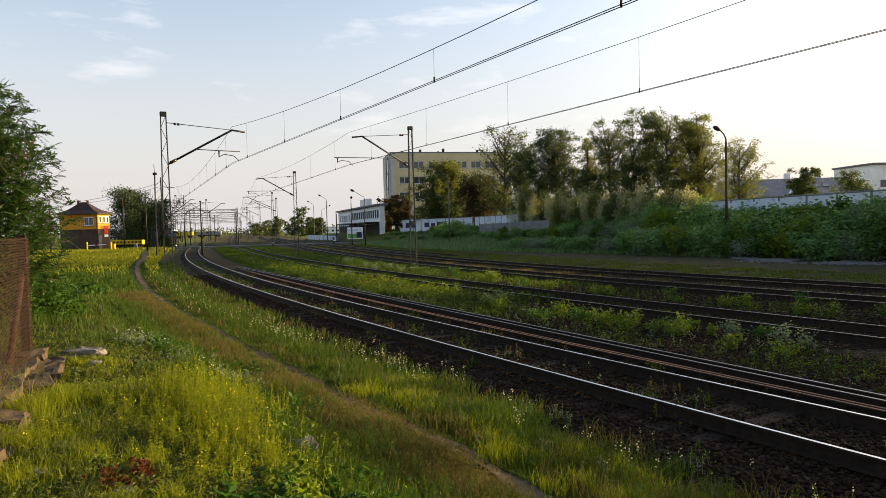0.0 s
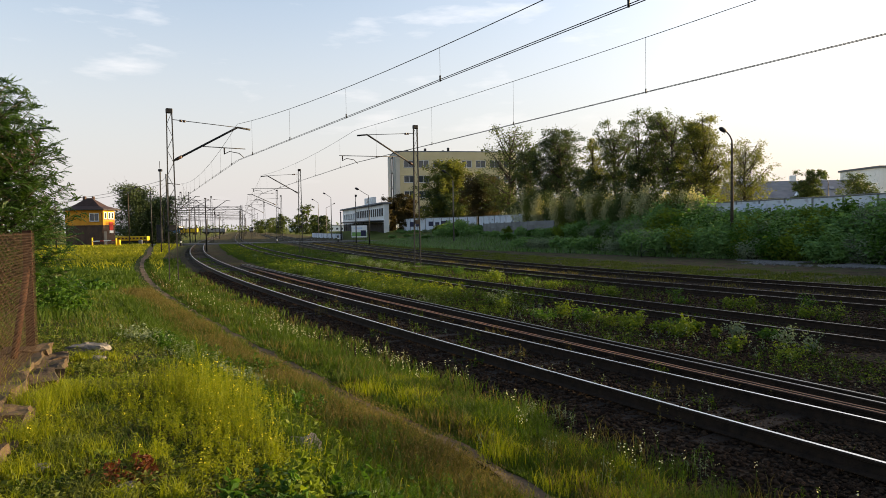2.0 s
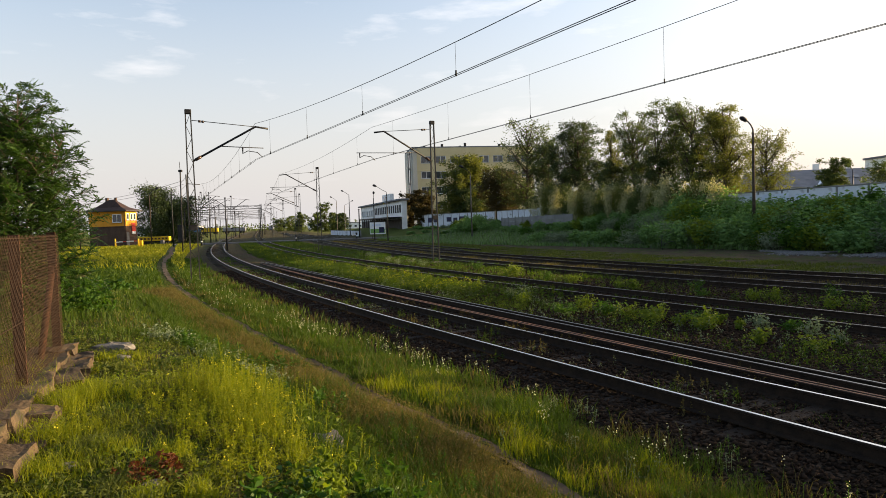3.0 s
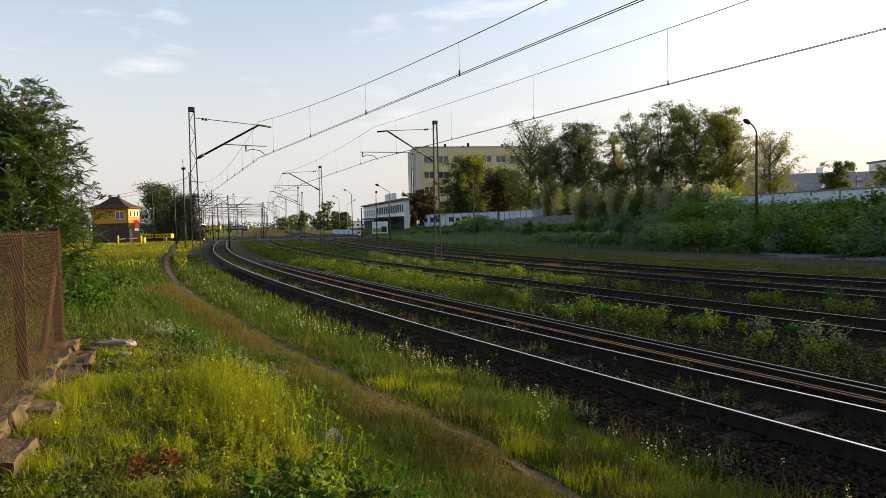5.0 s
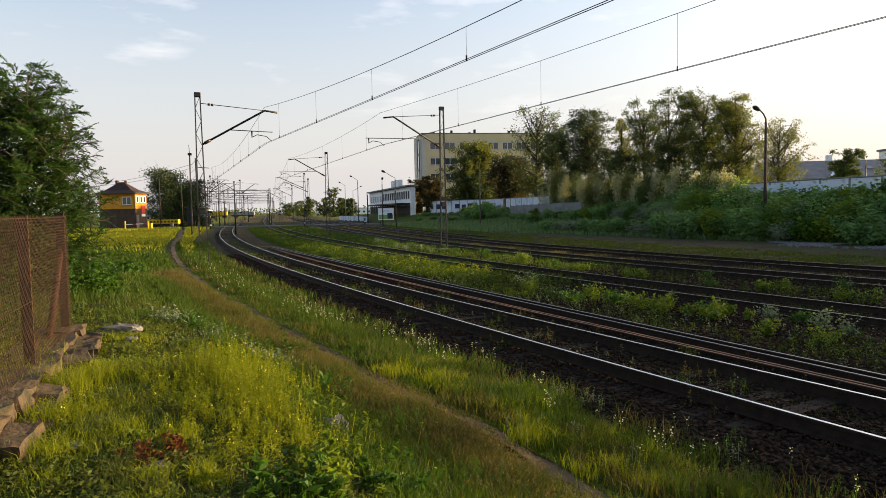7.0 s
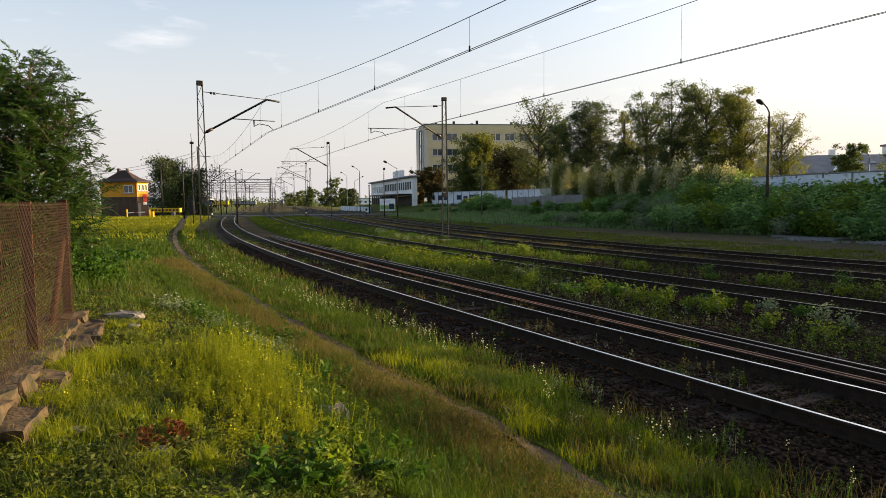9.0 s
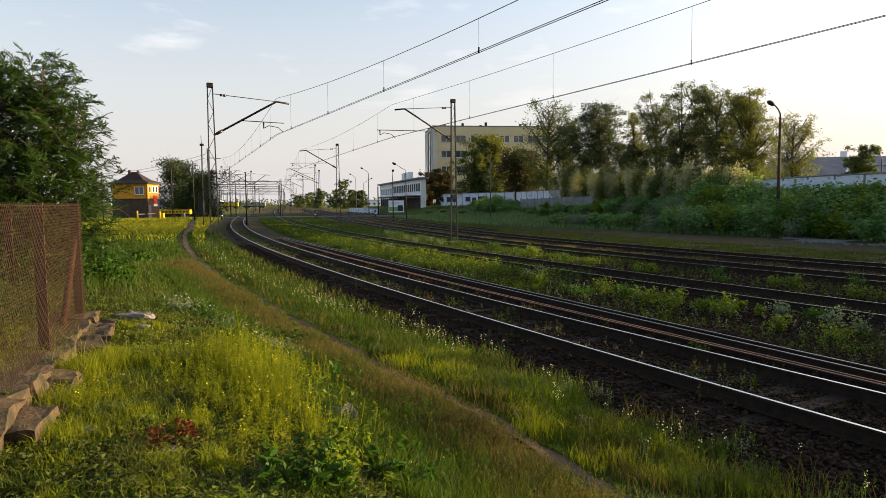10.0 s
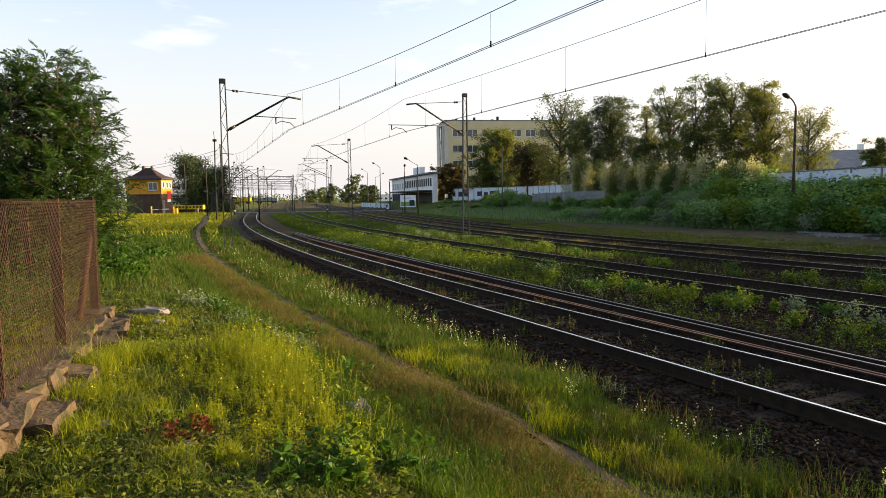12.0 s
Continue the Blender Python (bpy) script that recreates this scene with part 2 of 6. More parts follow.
def ground_material():
    """Soil and turf on the banks, dark ballast over the track bed, by the sheet's own attributes."""
    m = bpy.data.materials.new("ground")
    m.use_nodes = True
    n, l = m.node_tree.nodes, m.node_tree.links
    bsdf = n["Principled BSDF"]
    tc = n.new("ShaderNodeTexCoord")

    def noise_of(scale, detail=6.0):
        t = n.new("ShaderNodeTexNoise")
        t.inputs["Scale"].default_value, t.inputs["Detail"].default_value = scale, detail
        l.new(tc.outputs["Object"], t.inputs["Vector"])
        return t.outputs["Fac"]

    def ramp(src, stops):
        r = n.new("ShaderNodeValToRGB")
        r.color_ramp.elements[0].position, r.color_ramp.elements[0].color = stops[0][0], (*stops[0][1], 1)
        r.color_ramp.elements[1].position, r.color_ramp.elements[1].color = stops[-1][0], (*stops[-1][1], 1)
        for p, col in stops[1:-1]:
            r.color_ramp.elements.new(p).color = (*col, 1)
        l.new(src, r.inputs[0])
        return r.outputs[0]

    def mix(fac, a, b):
        x = n.new("ShaderNodeMix")
        x.data_type = "RGBA"
        l.new(fac, x.inputs[0])
        l.new(a, x.inputs[6])
        l.new(b, x.inputs[7])
        return x.outputs[2]

    turf = ramp(noise_of(2.2), [(0.3, (0.018, 0.026, 0.008)), (0.5, (0.03, 0.042, 0.011)), (0.7, (0.05, 0.042, 0.022))])
    vor = n.new("ShaderNodeTexVoronoi")
    vor.inputs["Scale"].default_value = 16.0
    l.new(tc.outputs["Object"], vor.inputs["Vector"])
    sep = n.new("ShaderNodeSeparateColor")
    l.new(vor.outputs["Color"], sep.inputs[0])
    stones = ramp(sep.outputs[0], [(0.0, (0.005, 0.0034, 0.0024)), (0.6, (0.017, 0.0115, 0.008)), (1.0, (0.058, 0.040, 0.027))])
    far = ramp(noise_of(0.08), [(0.35, (0.060, 0.080, 0.020)), (0.6, (0.110, 0.120, 0.028)), (0.75, (0.125, 0.105, 0.055))])
    dirt = ramp(noise_of(0.9), [(0.3, (0.034, 0.026, 0.017)), (0.48, (0.074, 0.056, 0.036)), (0.56, (0.046, 0.054, 0.018)), (0.66, (0.060, 0.066, 0.022)), (0.74, (0.082, 0.066, 0.044))])

    def attr(name):
        a = n.new("ShaderNodeAttribute")
        a.attribute_name = name
        return a.outputs["Fac"]

    col = mix(attr("far"), turf, far)
    # on the far track bed this paler tone paints in grazing sunlight
    col = mix(attr("dirt"), col, dirt)
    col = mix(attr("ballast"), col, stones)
    l.new(col, bsdf.inputs["Base Color"])
    bsdf.inputs["Roughness"].default_value = 0.95
    bsdf.inputs["Specular IOR Level"].default_value = 0.05
    bp = n.new("ShaderNodeBump")
    bp.inputs["Strength"].default_value, bp.inputs["Distance"].default_value = 0.9, 0.05
    l.new(vor.outputs["Distance"], bp.inputs["Height"])
    l.new(bp.outputs[0], bsdf.inputs["Normal"])
    return m


M["ground"] = ground_material()


# ---------------------------------------------------------------- mesh helpers
def mesh_object(name, verts, faces, materials, parent=None, label="", index=None, smooth=False):
    me = bpy.data.meshes.new(name)
    me.from_pydata([tuple(v) for v in verts] if not isinstance(verts, np.ndarray) else verts.tolist(), [], faces if not isinstance(faces, np.ndarray) else faces.tolist())
    for m in materials if isinstance(materials, (list, tuple)) else [materials]:
        me.materials.append(m)
    if index is not None:
        me.polygons.foreach_set("material_index", np.asarray(index, dtype=np.int32))
    if smooth:
        me.polygons.foreach_set("use_smooth", np.ones(len(me.polygons), dtype=bool))
    me.update()
    ob = new(name, me)
    if parent is not None:
        ob.parent = parent
    if label:
        ob["label"] = label
    return ob


def part(name, bm, material, parent, label=""):
    me = bpy.data.meshes.new(name)
    bm.to_mesh(me)
    bm.free()
    me.materials.append(material)
    ob = new(name, me)
    ob.parent = parent
    if label:
        ob["label"] = label
    return ob


def empty(name, m, label, category, group="", kind=""):
    ob = new(name)
    ob.empty_display_size = 0.2
    ob.matrix_world = m
    return tagged(ob, label, category, group, kind)


def box(size, at=(0, 0, 0), bevel=0.0, rot=None):
    bm = bmesh.new()
    bmesh.ops.create_cube(bm, size=1.0)
    bmesh.ops.scale(bm, vec=size, verts=bm.verts)
    if bevel:
        bmesh.ops.bevel(bm, geom=bm.edges[:], offset=bevel, segments=1, affect="EDGES")
    if rot is not None:
        bmesh.ops.transform(bm, matrix=rot, verts=bm.verts)
    bmesh.ops.translate(bm, vec=at, verts=bm.verts)
    return bm


def tube_data(points, radii, sides=6):
    """Vertices and faces of a round bar along points."""
    P = [Vector(p) for p in points]
    verts, faces = [], []
    for i, p in enumerate(P):
        d = (P[min(i + 1, len(P) - 1)] - P[max(i - 1, 0)]).normalized()
        a = d.orthogonal().normalized()
        b = d.cross(a)
        r = radii[i] if hasattr(radii, "__len__") else radii
        for k in range(sides):
            t = 2 * math.pi * k / sides
            verts.append(p + (a * math.cos(t) + b * math.sin(t)) * r)
    # keep the rings aligned from one to the next
    for i in range(1, len(P)):
        ring, prev = verts[i * sides:(i + 1) * sides], verts[(i - 1) * sides]
        off = P[i] - P[i - 1]
        best = min(range(sides), key=lambda k: (ring[k] - off - prev).length)
        verts[i * sides:(i + 1) * sides] = ring[best:] + ring[:best]
        for k in range(sides):
            a0, a1 = (i - 1) * sides + k, (i - 1) * sides + (k + 1) % sides
            faces.append((a0, a1, a1 + sides, a0 + sides))
    faces.append(tuple(range(sides))[::-1])
    faces.append(tuple(range((len(P) - 1) * sides, len(P) * sides)))
    return verts, faces


def tube(name, points, radii, material, parent=None, sides=6, label="", smooth=True):
    v, f = tube_data(points, radii, sides)
    return mesh_object(name, v, f, material, parent, label, smooth=smooth)


def joined(name, pieces, material, parent=None, label="", smooth=False):
    """One mesh out of several (verts, faces)."""
    V, F = [], []
    for v, f in pieces:
        k = len(V)
        V.extend(v)
        F.extend(tuple(i + k for i in q) for q in f)
    return mesh_object(name, V, F, material, parent, label, smooth=smooth)


# ---------------------------------------------------------------- plan of the yard
END = -0.255       # all tracks run off in this direction, dx/dy
TRACKS = dict(one=(-7.08, 0.25, 20.0, 60.0), two=(0.28, 0.265, 20.0, 60.0), three=(13.8, 0.33, 20.0, 30.0), four=(18.1, 0.37, 20.0, 30.0))


def track_x(name, y):
    a, c, y0, w = TRACKS[name] if isinstance(name, str) else name
    return a + c * (np.sqrt((y - y0) ** 2 + w * w) - y) + END * y


def track_frame(name, y):
    """Place on the centre line and the unit way along it."""
    dx = (track_x(name, y + 0.05) - track_x(name, y - 0.05)) / 0.1
    n_ = math.hypot(dx, 1.0)
    return Vector((float(track_x(name, y)), y, 0)), Vector((float(dx) / n_, 1.0 / n_, 0))


def smooth(e0, e1, v):
    t = np.clip((v - e0) / (e1 - e0), 0, 1)
    return t * t * (3 - 2 * t)


def bank_side(x, y):
    """Distance to the bank's side of track one's centre line."""
    return (track_x("one", y) - x) * 0.88


def wall_x(y):
    return np.where(y < 112, 30 - 0.247 * (y - 36), 11.2 - 0.709 * (y - 112))


def toe_x(y):
    return np.maximum(22 - 0.58 * (y - 42), track_x("four", y) + 7.5)


def ground_z(x, y):
    x, y = np.asarray(x, float), np.asarray(y, float)
    d = bank_side(x, y)
    near = np.interp(d, [0, 1.5, 2.2, 3.0, 3.5, 3.9, 4.5, 5.1, 5.6, 6.2, 7.2, 9, 14, 30], [-0.17, -0.17, -0.25, -0.16, -0.08, 0.0, -0.02, 0.06, 0.26, 0.54, 0.68, 0.74, 0.8, 0.6])
    away = np.interp(d, [0, 1.7, 2.6, 5, 30], [-0.17, -0.17, -0.32, -0.1, 0.0])
    k = smooth(9, 34, y)
    z = near * (1 - k) + away * k
    e = np.clip((x - toe_x(y)) / np.maximum(wall_x(y) - toe_x(y), 3.0), 0, 1.2)
    z = z + np.where(x > toe_x(y), 1.75 * smooth(0, 1.0, e) * (1 - smooth(150, 230, y)), 0)
    bumps = 0.035 * np.sin(x * 1.9 + 1.3 * np.sin(y * 0.7)) * np.sin(y * 1.6 + 0.8 * np.sin(x * 1.1)) + 0.02 * np.sin(x * 4.7 + y * 2.1) * np.sin(y * 5.3 - x * 1.7)
    return z + bumps * smooth(1.9, 3.5, d) * (1 - smooth(40, 90, y))


def gz(x, y):
    return float(ground_z(x, y))


# ---------------------------------------------------------------- ground
def build_ground():
    n = 300
    u = np.linspace(-1, 1, n)
    xs = 6 * np.sinh(u * 6.3) / np.sinh(6.3) * 330
    ys = 12 + 6 * np.sinh(u * 6.3) / np.sinh(6.3) * 420
    X, Y = np.meshgrid(xs, ys)
    Z = ground_z(X, Y)
    Z = np.where(np.hypot(X, Y) > 400, -0.3, Z)
    verts = np.c_[X.ravel(), Y.ravel(), Z.ravel()]
    i = (np.arange(n - 1)[:, None] * n + np.arange(n - 1)[None]).ravel()
    ob = mesh_object("ground", verts, np.c_[i, i + 1, i + n + 1, i + n], M["ground"], smooth=True)
    d = bank_side(verts[:, 0], verts[:, 1])
    x, y = verts[:, 0], verts[:, 1]
    bal = smooth(2.9, 2.0, d) * smooth(track_x("four", y) + 3.5, track_x("four", y) + 2.0, x)
    far = smooth(45, 110, y)
    dirt = smooth(track_x("four", y) + 1.5, track_x("four", y) + 3.5, x) * smooth(toe_x(y) + 3, toe_x(y), x)
    # past y 24 the bed turns to paler dirt: grazing sun put into colour
    for name, val in (("ballast", bal * (1 - 0.5 * smooth(24, 50, y) - 0.4 * smooth(50, 110, y))), ("far", far), ("dirt", np.maximum(dirt, bal * smooth(24, 45, y)))):
        at = ob.data.attributes.new(name, "FLOAT", "POINT")
        at.data.foreach_set("value", val.astype(np.float32))
    tagged(ob, "uneven grassy ground with a dark ballasted railway bed", "ground", kind="structure")


build_ground()


# ---------------------------------------------------------------- tracks
def y_steps(y0, y1):
    out, y = [], y0
    while y < y1:
        out.append(y)
        y += 0.8 if y < 70 else 3.0 if y < 180 else 12.0
    return out + [y1]


RAIL = [(-0.070, -0.17), (0.070, -0.17), (0.070, -0.158), (0.012, -0.140), (0.009, -0.045), (0.034, -0.034), (0.036, -0.010), (0.021, 0.0), (-0.021, 0.0), (-0.036, -0.010), (-0.034, -0.034), (-0.009, -0.045), (-0.012, -0.140), (-0.070, -0.158)]


def rail(curve, offset, y0, y1, top, lift, parent, name="rail", side=None, label=""):
    verts, faces, idx = [], [], []
    k = len(RAIL)
    steps = y_steps(y0, y1)
    for i, y in enumerate(steps):
        p, w = track_frame(curve, y)
        r = Vector((w.y, -w.x, 0))
        for a, b in RAIL:
            q = p + r * (offset + a)
            verts.append((q.x, q.y, b + lift))
        if i:
            for j in range(k):
                faces.append(((i - 1) * k + j, (i - 1) * k + (j + 1) % k, i * k + (j + 1) % k, i * k + j))
                idx.append(1 if j == 7 else 0)
    faces += [tuple(range(k))[::-1], tuple(range((len(steps) - 1) * k, len(steps) * k))]
    idx += [0, 0]
    return mesh_object(name, verts, faces, [side or M["rail_side"], top], parent, label, index=idx)


def sleeper_mesh():
    bm = box((2.5, 0.25, 0.14), (0, 0, 0), 0.012)
    me = bpy.data.meshes.new("sleeper")
    bm.to_mesh(me)
    bm.free()
    me.materials.append(M["sleeper"])
    return me


SLEEPER = sleeper_mesh()


def build_track(curve, y0, y1, sleepers_to, top, label, lift=0.0, cant=0.0):
    t = empty("railway_track", Matrix.Identity(4), label, "railway track", "tracks of the yard")
    rail(curve, -0.7525, y0, y1, top, lift + cant, t)
    rail(curve, 0.7525, y0, y1, top, lift - cant, t)
    y = y0
    rnd = random.Random(str(curve))
    while y < sleepers_to:
        p, w = track_frame(curve, y)
        s = new("sleeper", SLEEPER)
        s.parent = t
        s.matrix_local = Matrix.Translation((p.x, p.y, -0.25 + lift + rnd.uniform(-0.022, 0.012))) @ Matrix.Rotation(math.atan2(-w.x, w.y) + rnd.uniform(-0.02, 0.02), 4, "Z")
        y += 0.62 * w.y * rnd.uniform(0.96, 1.04)
    return t


build_track("one", -6, 420, 95, M["rail_top"], "curved railway track with shiny rails on dark ballast", 0.02, 0.02)
build_track("two", -4, 420, 95, M["rail_dull"], "weedy railway track with dull dark rails")
build_track("three", 4, 300, 110, M["rail_dull"], "dark railway track with dull rails across the yard")
build_track("four", 8, 240, 110, M["rail_dull"], "outer siding with dark rails overgrown by weeds")
# more sidings that only show far off
build_track((-19.0, 0.25, 20.0, 60.0), 130, 420, 131, M["rail_dull"], "distant siding with dull rails beside the weeds")
build_track((20.5, 0.37, 20.0, 30.0), 55, 160, 56, M["rail_dull"], "half-buried outer siding beyond the dark tracks")
# loose rails laid along track one
loose = (
    ((-3.061, 0.1818, 40.0, 60.0), 0.0, M["rust"], "long rusty brown rail lying loose beside the track"),
    ((-3.061, 0.1818, 40.0, 60.0), 0.11, M["rust"], "long rusty brown rail lying loose beside the track"),
    ((3.247, 0.1163, 60.0, 10.0), 0.0, M["rail_dull"], "long dark spare rail lying loose between the tracks"),
    ((3.247, 0.1163, 60.0, 10.0), -0.26, M["rail_dull"], "long dark spare rail lying loose between the tracks"),
)
for curve, off, m, label in loose:
    brown = m is M["rust"]
    ob = rail(curve, off, -3, 46, m, -0.08 if brown else -0.03, None, "spare_rail", M["rail_side"])
    tagged(ob, label, "rail", "loose rails")


# ---------------------------------------------------------------- catenary masts
def lattice_mast(at, height, arm_way, arm, group="catenary masts", label="tapering lattice steel catenary mast with a side arm", steady=(0.42, 0.93, 0.66), two_arms=False):
    """Mast with two channels, diagonal bars, cap, top tie, strut, steady arm. arm_way: unit vector towards the wire."""
    root = empty("catenary_mast", Matrix.Translation(at), label, "mast", group)
    w = Vector(arm_way).normalized()
    s = Vector((-w.y, w.x, 0))
    b0, b1 = 0.20, 0.115
    for sg in (-1, 1):
        pts = [w * sg * b0, w * sg * b1 + Vector((0, 0, height))]
        verts, faces = [], []
        for p in pts:
            for a, b in ((-0.024, -0.06), (0.024, -0.06), (0.024, 0.06), (-0.024, 0.06)):
                verts.append(p + w * a + s * b)
        faces = [(0, 1, 5, 4), (1, 2, 6, 5), (2, 3, 7, 6), (3, 0, 4, 7), (3, 2, 1, 0), (4, 5, 6, 7)]
        mesh_object("leg", verts, faces, M["mast"], root)
    n_ = int(height / 0.62)
    for i in range(n_):
        z0, z1 = 0.25 + i * (height - 0.4) / n_, 0.25 + (i + 1) * (height - 0.4) / n_
        f0, f1 = b0 + (b1 - b0) * z0 / height, b0 + (b1 - b0) * z1 / height
        sg = 1 if i % 2 else -1
        tube("brace", [w * sg * f0 + Vector((0, 0, z0)), w * -sg * f1 + Vector((0, 0, z1))], 0.013, M["mast"], root, 4)
    part("cap", box((0.3, 0.22, 0.22), (0, 0, height - 0.1), 0.02, Matrix.Rotation(math.atan2(w.y, w.x), 4, "Z")), M["dark_steel"], root)
    part("base", box((0.7, 0.6, 0.4), (0, 0, -0.27), 0.04, Matrix.Rotation(math.atan2(w.y, w.x), 4, "Z")), M["pole_concrete"], root)
    part("plate", box((0.34, 0.26, 0.26), (0, 0, height * 0.31), 0.01, Matrix.Rotation(math.atan2(w.y, w.x), 4, "Z")), M["dark_steel"], root)
    up = Vector((0, 0, 1))
    for k, ww in enumerate((w, -w) if two_arms else (w,)):
        st = ww * 0.15 + up * (height - 2.45)
        el = ww * (arm - 0.62) + up * (height - 0.72)
        tip = ww * arm + up * (height - 0.80)
        tube("strut", [st, el, tip], 0.05, M["dark_steel"], root, 6)
        tube("tie", [ww * 0.13 + up * (height - 0.5), el], 0.018, M["dark_steel"], root, 5)
        for f in (0.12, 0.16):
            tube("insulator", [ww * (arm * f) + up * (height - 0.5 - f * 0.3), ww * (arm * (f + 0.03)) + up * (height - 0.5 - (f + 0.03) * 0.3)], 0.06, M["insulator"], root, 8)
        tube("insulator", [st + (el - st) * 0.03, st + (el - st) * 0.12], 0.075, M["insulator"], root, 8)
        h0 = st + (el - st) * steady[0]
        tube("steady_arm", [h0, Vector((ww.x * arm * steady[1], ww.y * arm * steady[1], h0.z - 0.05))], 0.022, M["dark_steel"], root, 5)
        j = ww * arm * steady[2] + up * (h0.z - 0.03)
        kk = -1 if steady[2] > 1 else 1
        tube("registration_arm", [j, j - up * 0.3, j + ww * kk * 0.25 - up * 0.17, j + ww * kk * 0.7 - up * 0.24, j + ww * kk * 0.95 - up * 0.46], [0.045, 0.04, 0.02, 0.02, 0.02], M["dark_steel"], root, 5)
    return root


def normal_of(curve, y):
    p, w = track_frame(curve, y)
    return p, Vector((w.y, -w.x, 0))     # to the right of the line


mast_a = Vector((-11.6, 31.9, -0.05))
_, n1 = normal_of("one", 33)
lattice_mast(mast_a, 8.2, n1, 3.75)
mast_b = Vector((0.1, 40.7, 0.0))
_, n2 = normal_of("two", 40)
lattice_mast(mast_b, 8.6, -n2, 3.75, steady=(0.28, 1.3, 1.25))
mast_c = Vector((-11.7, 67.6, -0.1))
_, n3 = normal_of("two", 67)
lattice_mast(mast_c, 8.5, -n3, 3.8, steady=(0.28, 1.25, 1.2))
lattice_mast(Vector((-22.4, 108, -0.1)), 8.8, -n3, 4.6, two_arms=False)
lattice_mast(Vector((-24.6, 122, -0.1)), 8.6, -n3, 4.6)
lattice_mast(Vector((-34.0, 150, -0.1)), 8.6, -n3, 4.2)
lattice_mast(Vector((-47.0, 140, -0.1)), 9.4, n3, 4.0)
lattice_mast(Vector((-45.2, 128, -0.1)), 9.0, n3, 4.0)
lattice_mast(Vector((-38.5, 110, -0.1)), 8.8, n3, 3.0)
lattice_mast(Vector((-36.0, 118, -0.1)), 8.4, n3, 3.2, two_arms=True)
lattice_mast(Vector((-40.5, 165, -0.1)), 8.6, -n3, 4.0)
lattice_mast(Vector((-55.0, 170, -0.1)), 8.8, n3, 4.0, two_arms=True)
lattice_mast(Vector((-49.5, 205, -0.1)), 9.0, -n3, 4.0)
lattice_mast(Vector((-61.5, 205, -0.1)), 9.0, n3, 4.0)
lattice_mast(Vector((-64.0, 270, -0.1)), 9.0, -n3, 4.0)
lattice_mast(Vector((-78.0, 270, -0.1)), 9.0, n3, 4.0)


# ---------------------------------------------------------------- overhead line
def span(p, q, sag, r=0.0095, droppers=9, n_=24):
    """Carrier and twin contact wires between two supports: (x, y, carrier z, contact z) each."""
    root = empty("overhead_line", Matrix.Identity(4), "overhead line of dark wires hung from the masts", "overhead line", "overhead lines")

    def place(f, contact):
        x, y = p[0] + (q[0] - p[0]) * f, p[1] + (q[1] - p[1]) * f
        if contact:
            return Vector((x, y, p[3] + (q[3] - p[3]) * f))
        return Vector((x, y, p[2] + (q[2] - p[2]) * f - 4 * sag * f * (1 - f)))

    tube("carrier_wire", [place(i / n_, False) for i in range(n_ + 1)], r, M["wire"], root, 5)
    for k in (-0.045, 0.045):
        tube("contact_wire", [place(i / n_, True) + Vector((k, 0, 0)) for i in range(n_ + 1)], r * 0.9, M["wire"], root, 5)
    for i in range(droppers):
        f = (i + 0.5) / droppers
        a, b = place(f, False), place(f, True)
        if a.z - b.z > 0.1:
            tube("dropper", [a, b], r * 0.5, M["wire"], root, 4)
            tube("clamp", [b - Vector((0, 0, 0.03)), b + Vector((0, 0, 0.10))], r * 2.2, M["wire"], root, 5)
    return root


span((-8.6, 32.6, 7.5, 5.75), (15.1, -13.0, 7.35, 5.5), 1.12)
span((-8.6, 32.6, 7.5, 5.75), (-25.4, 73.0, 7.5, 5.8), 0.8)
span((-25.4, 73.0, 7.5, 5.8), (-42.0, 128, 7.5, 5.8), 0.7)
span((-3.5, 39.2, 8.1, 6.2), (22.5, -14.0, 8.0, 5.88), 0.47)
span((-3.5, 39.2, 8.1, 6.2), (-15.3, 66.4, 7.7, 5.9), 0.35, droppers=5)
span((-15.3, 66.4, 7.7, 5.9), (-26.8, 106.8, 7.7, 5.9), 0.5)
span((-26.8, 106.8, 7.7, 5.9), (-38.0, 149, 7.7, 5.9), 0.5)
span((-42.0, 128, 7.5, 5.8), (-57.5, 204, 7.6, 5.8), 0.6)


# ---------------------------------------------------------------- foliage
def leaves(centres, spread, count, size, rng, aspect=0.5, flat=0.5):
    """Folded leaf shapes scattered round the centres; returns vertices and faces as arrays."""
    centres = np.asarray(centres, float)
    c = centres[rng.integers(0, len(centres), count)]
    p = c + rng.normal(0, 1, (count, 3)) * np.asarray(spread)
    a = rng.normal(0, 1, (count, 3))
    a[:, 2] *= flat
    a /= np.linalg.norm(a, axis=1)[:, None]
    t = rng.normal(0, 1, (count, 3))
    b = np.cross(a, t)
    b /= np.linalg.norm(b, axis=1)[:, None] + 1e-9
    s = size * rng.uniform(0.6, 1.4, (count, 1))
    nrm = np.cross(a, b)
    v = np.stack([p - a * s * 0.5, p + b * s * aspect * 0.5 + nrm * s * 0.1, p + a * s * 0.5, p - b * s * aspect * 0.5 + nrm * s * 0.1], 1).reshape(-1, 3)
    i = np.arange(count) * 4
    return v, np.stack([i, i + 1, i + 2, i + 3], 1)


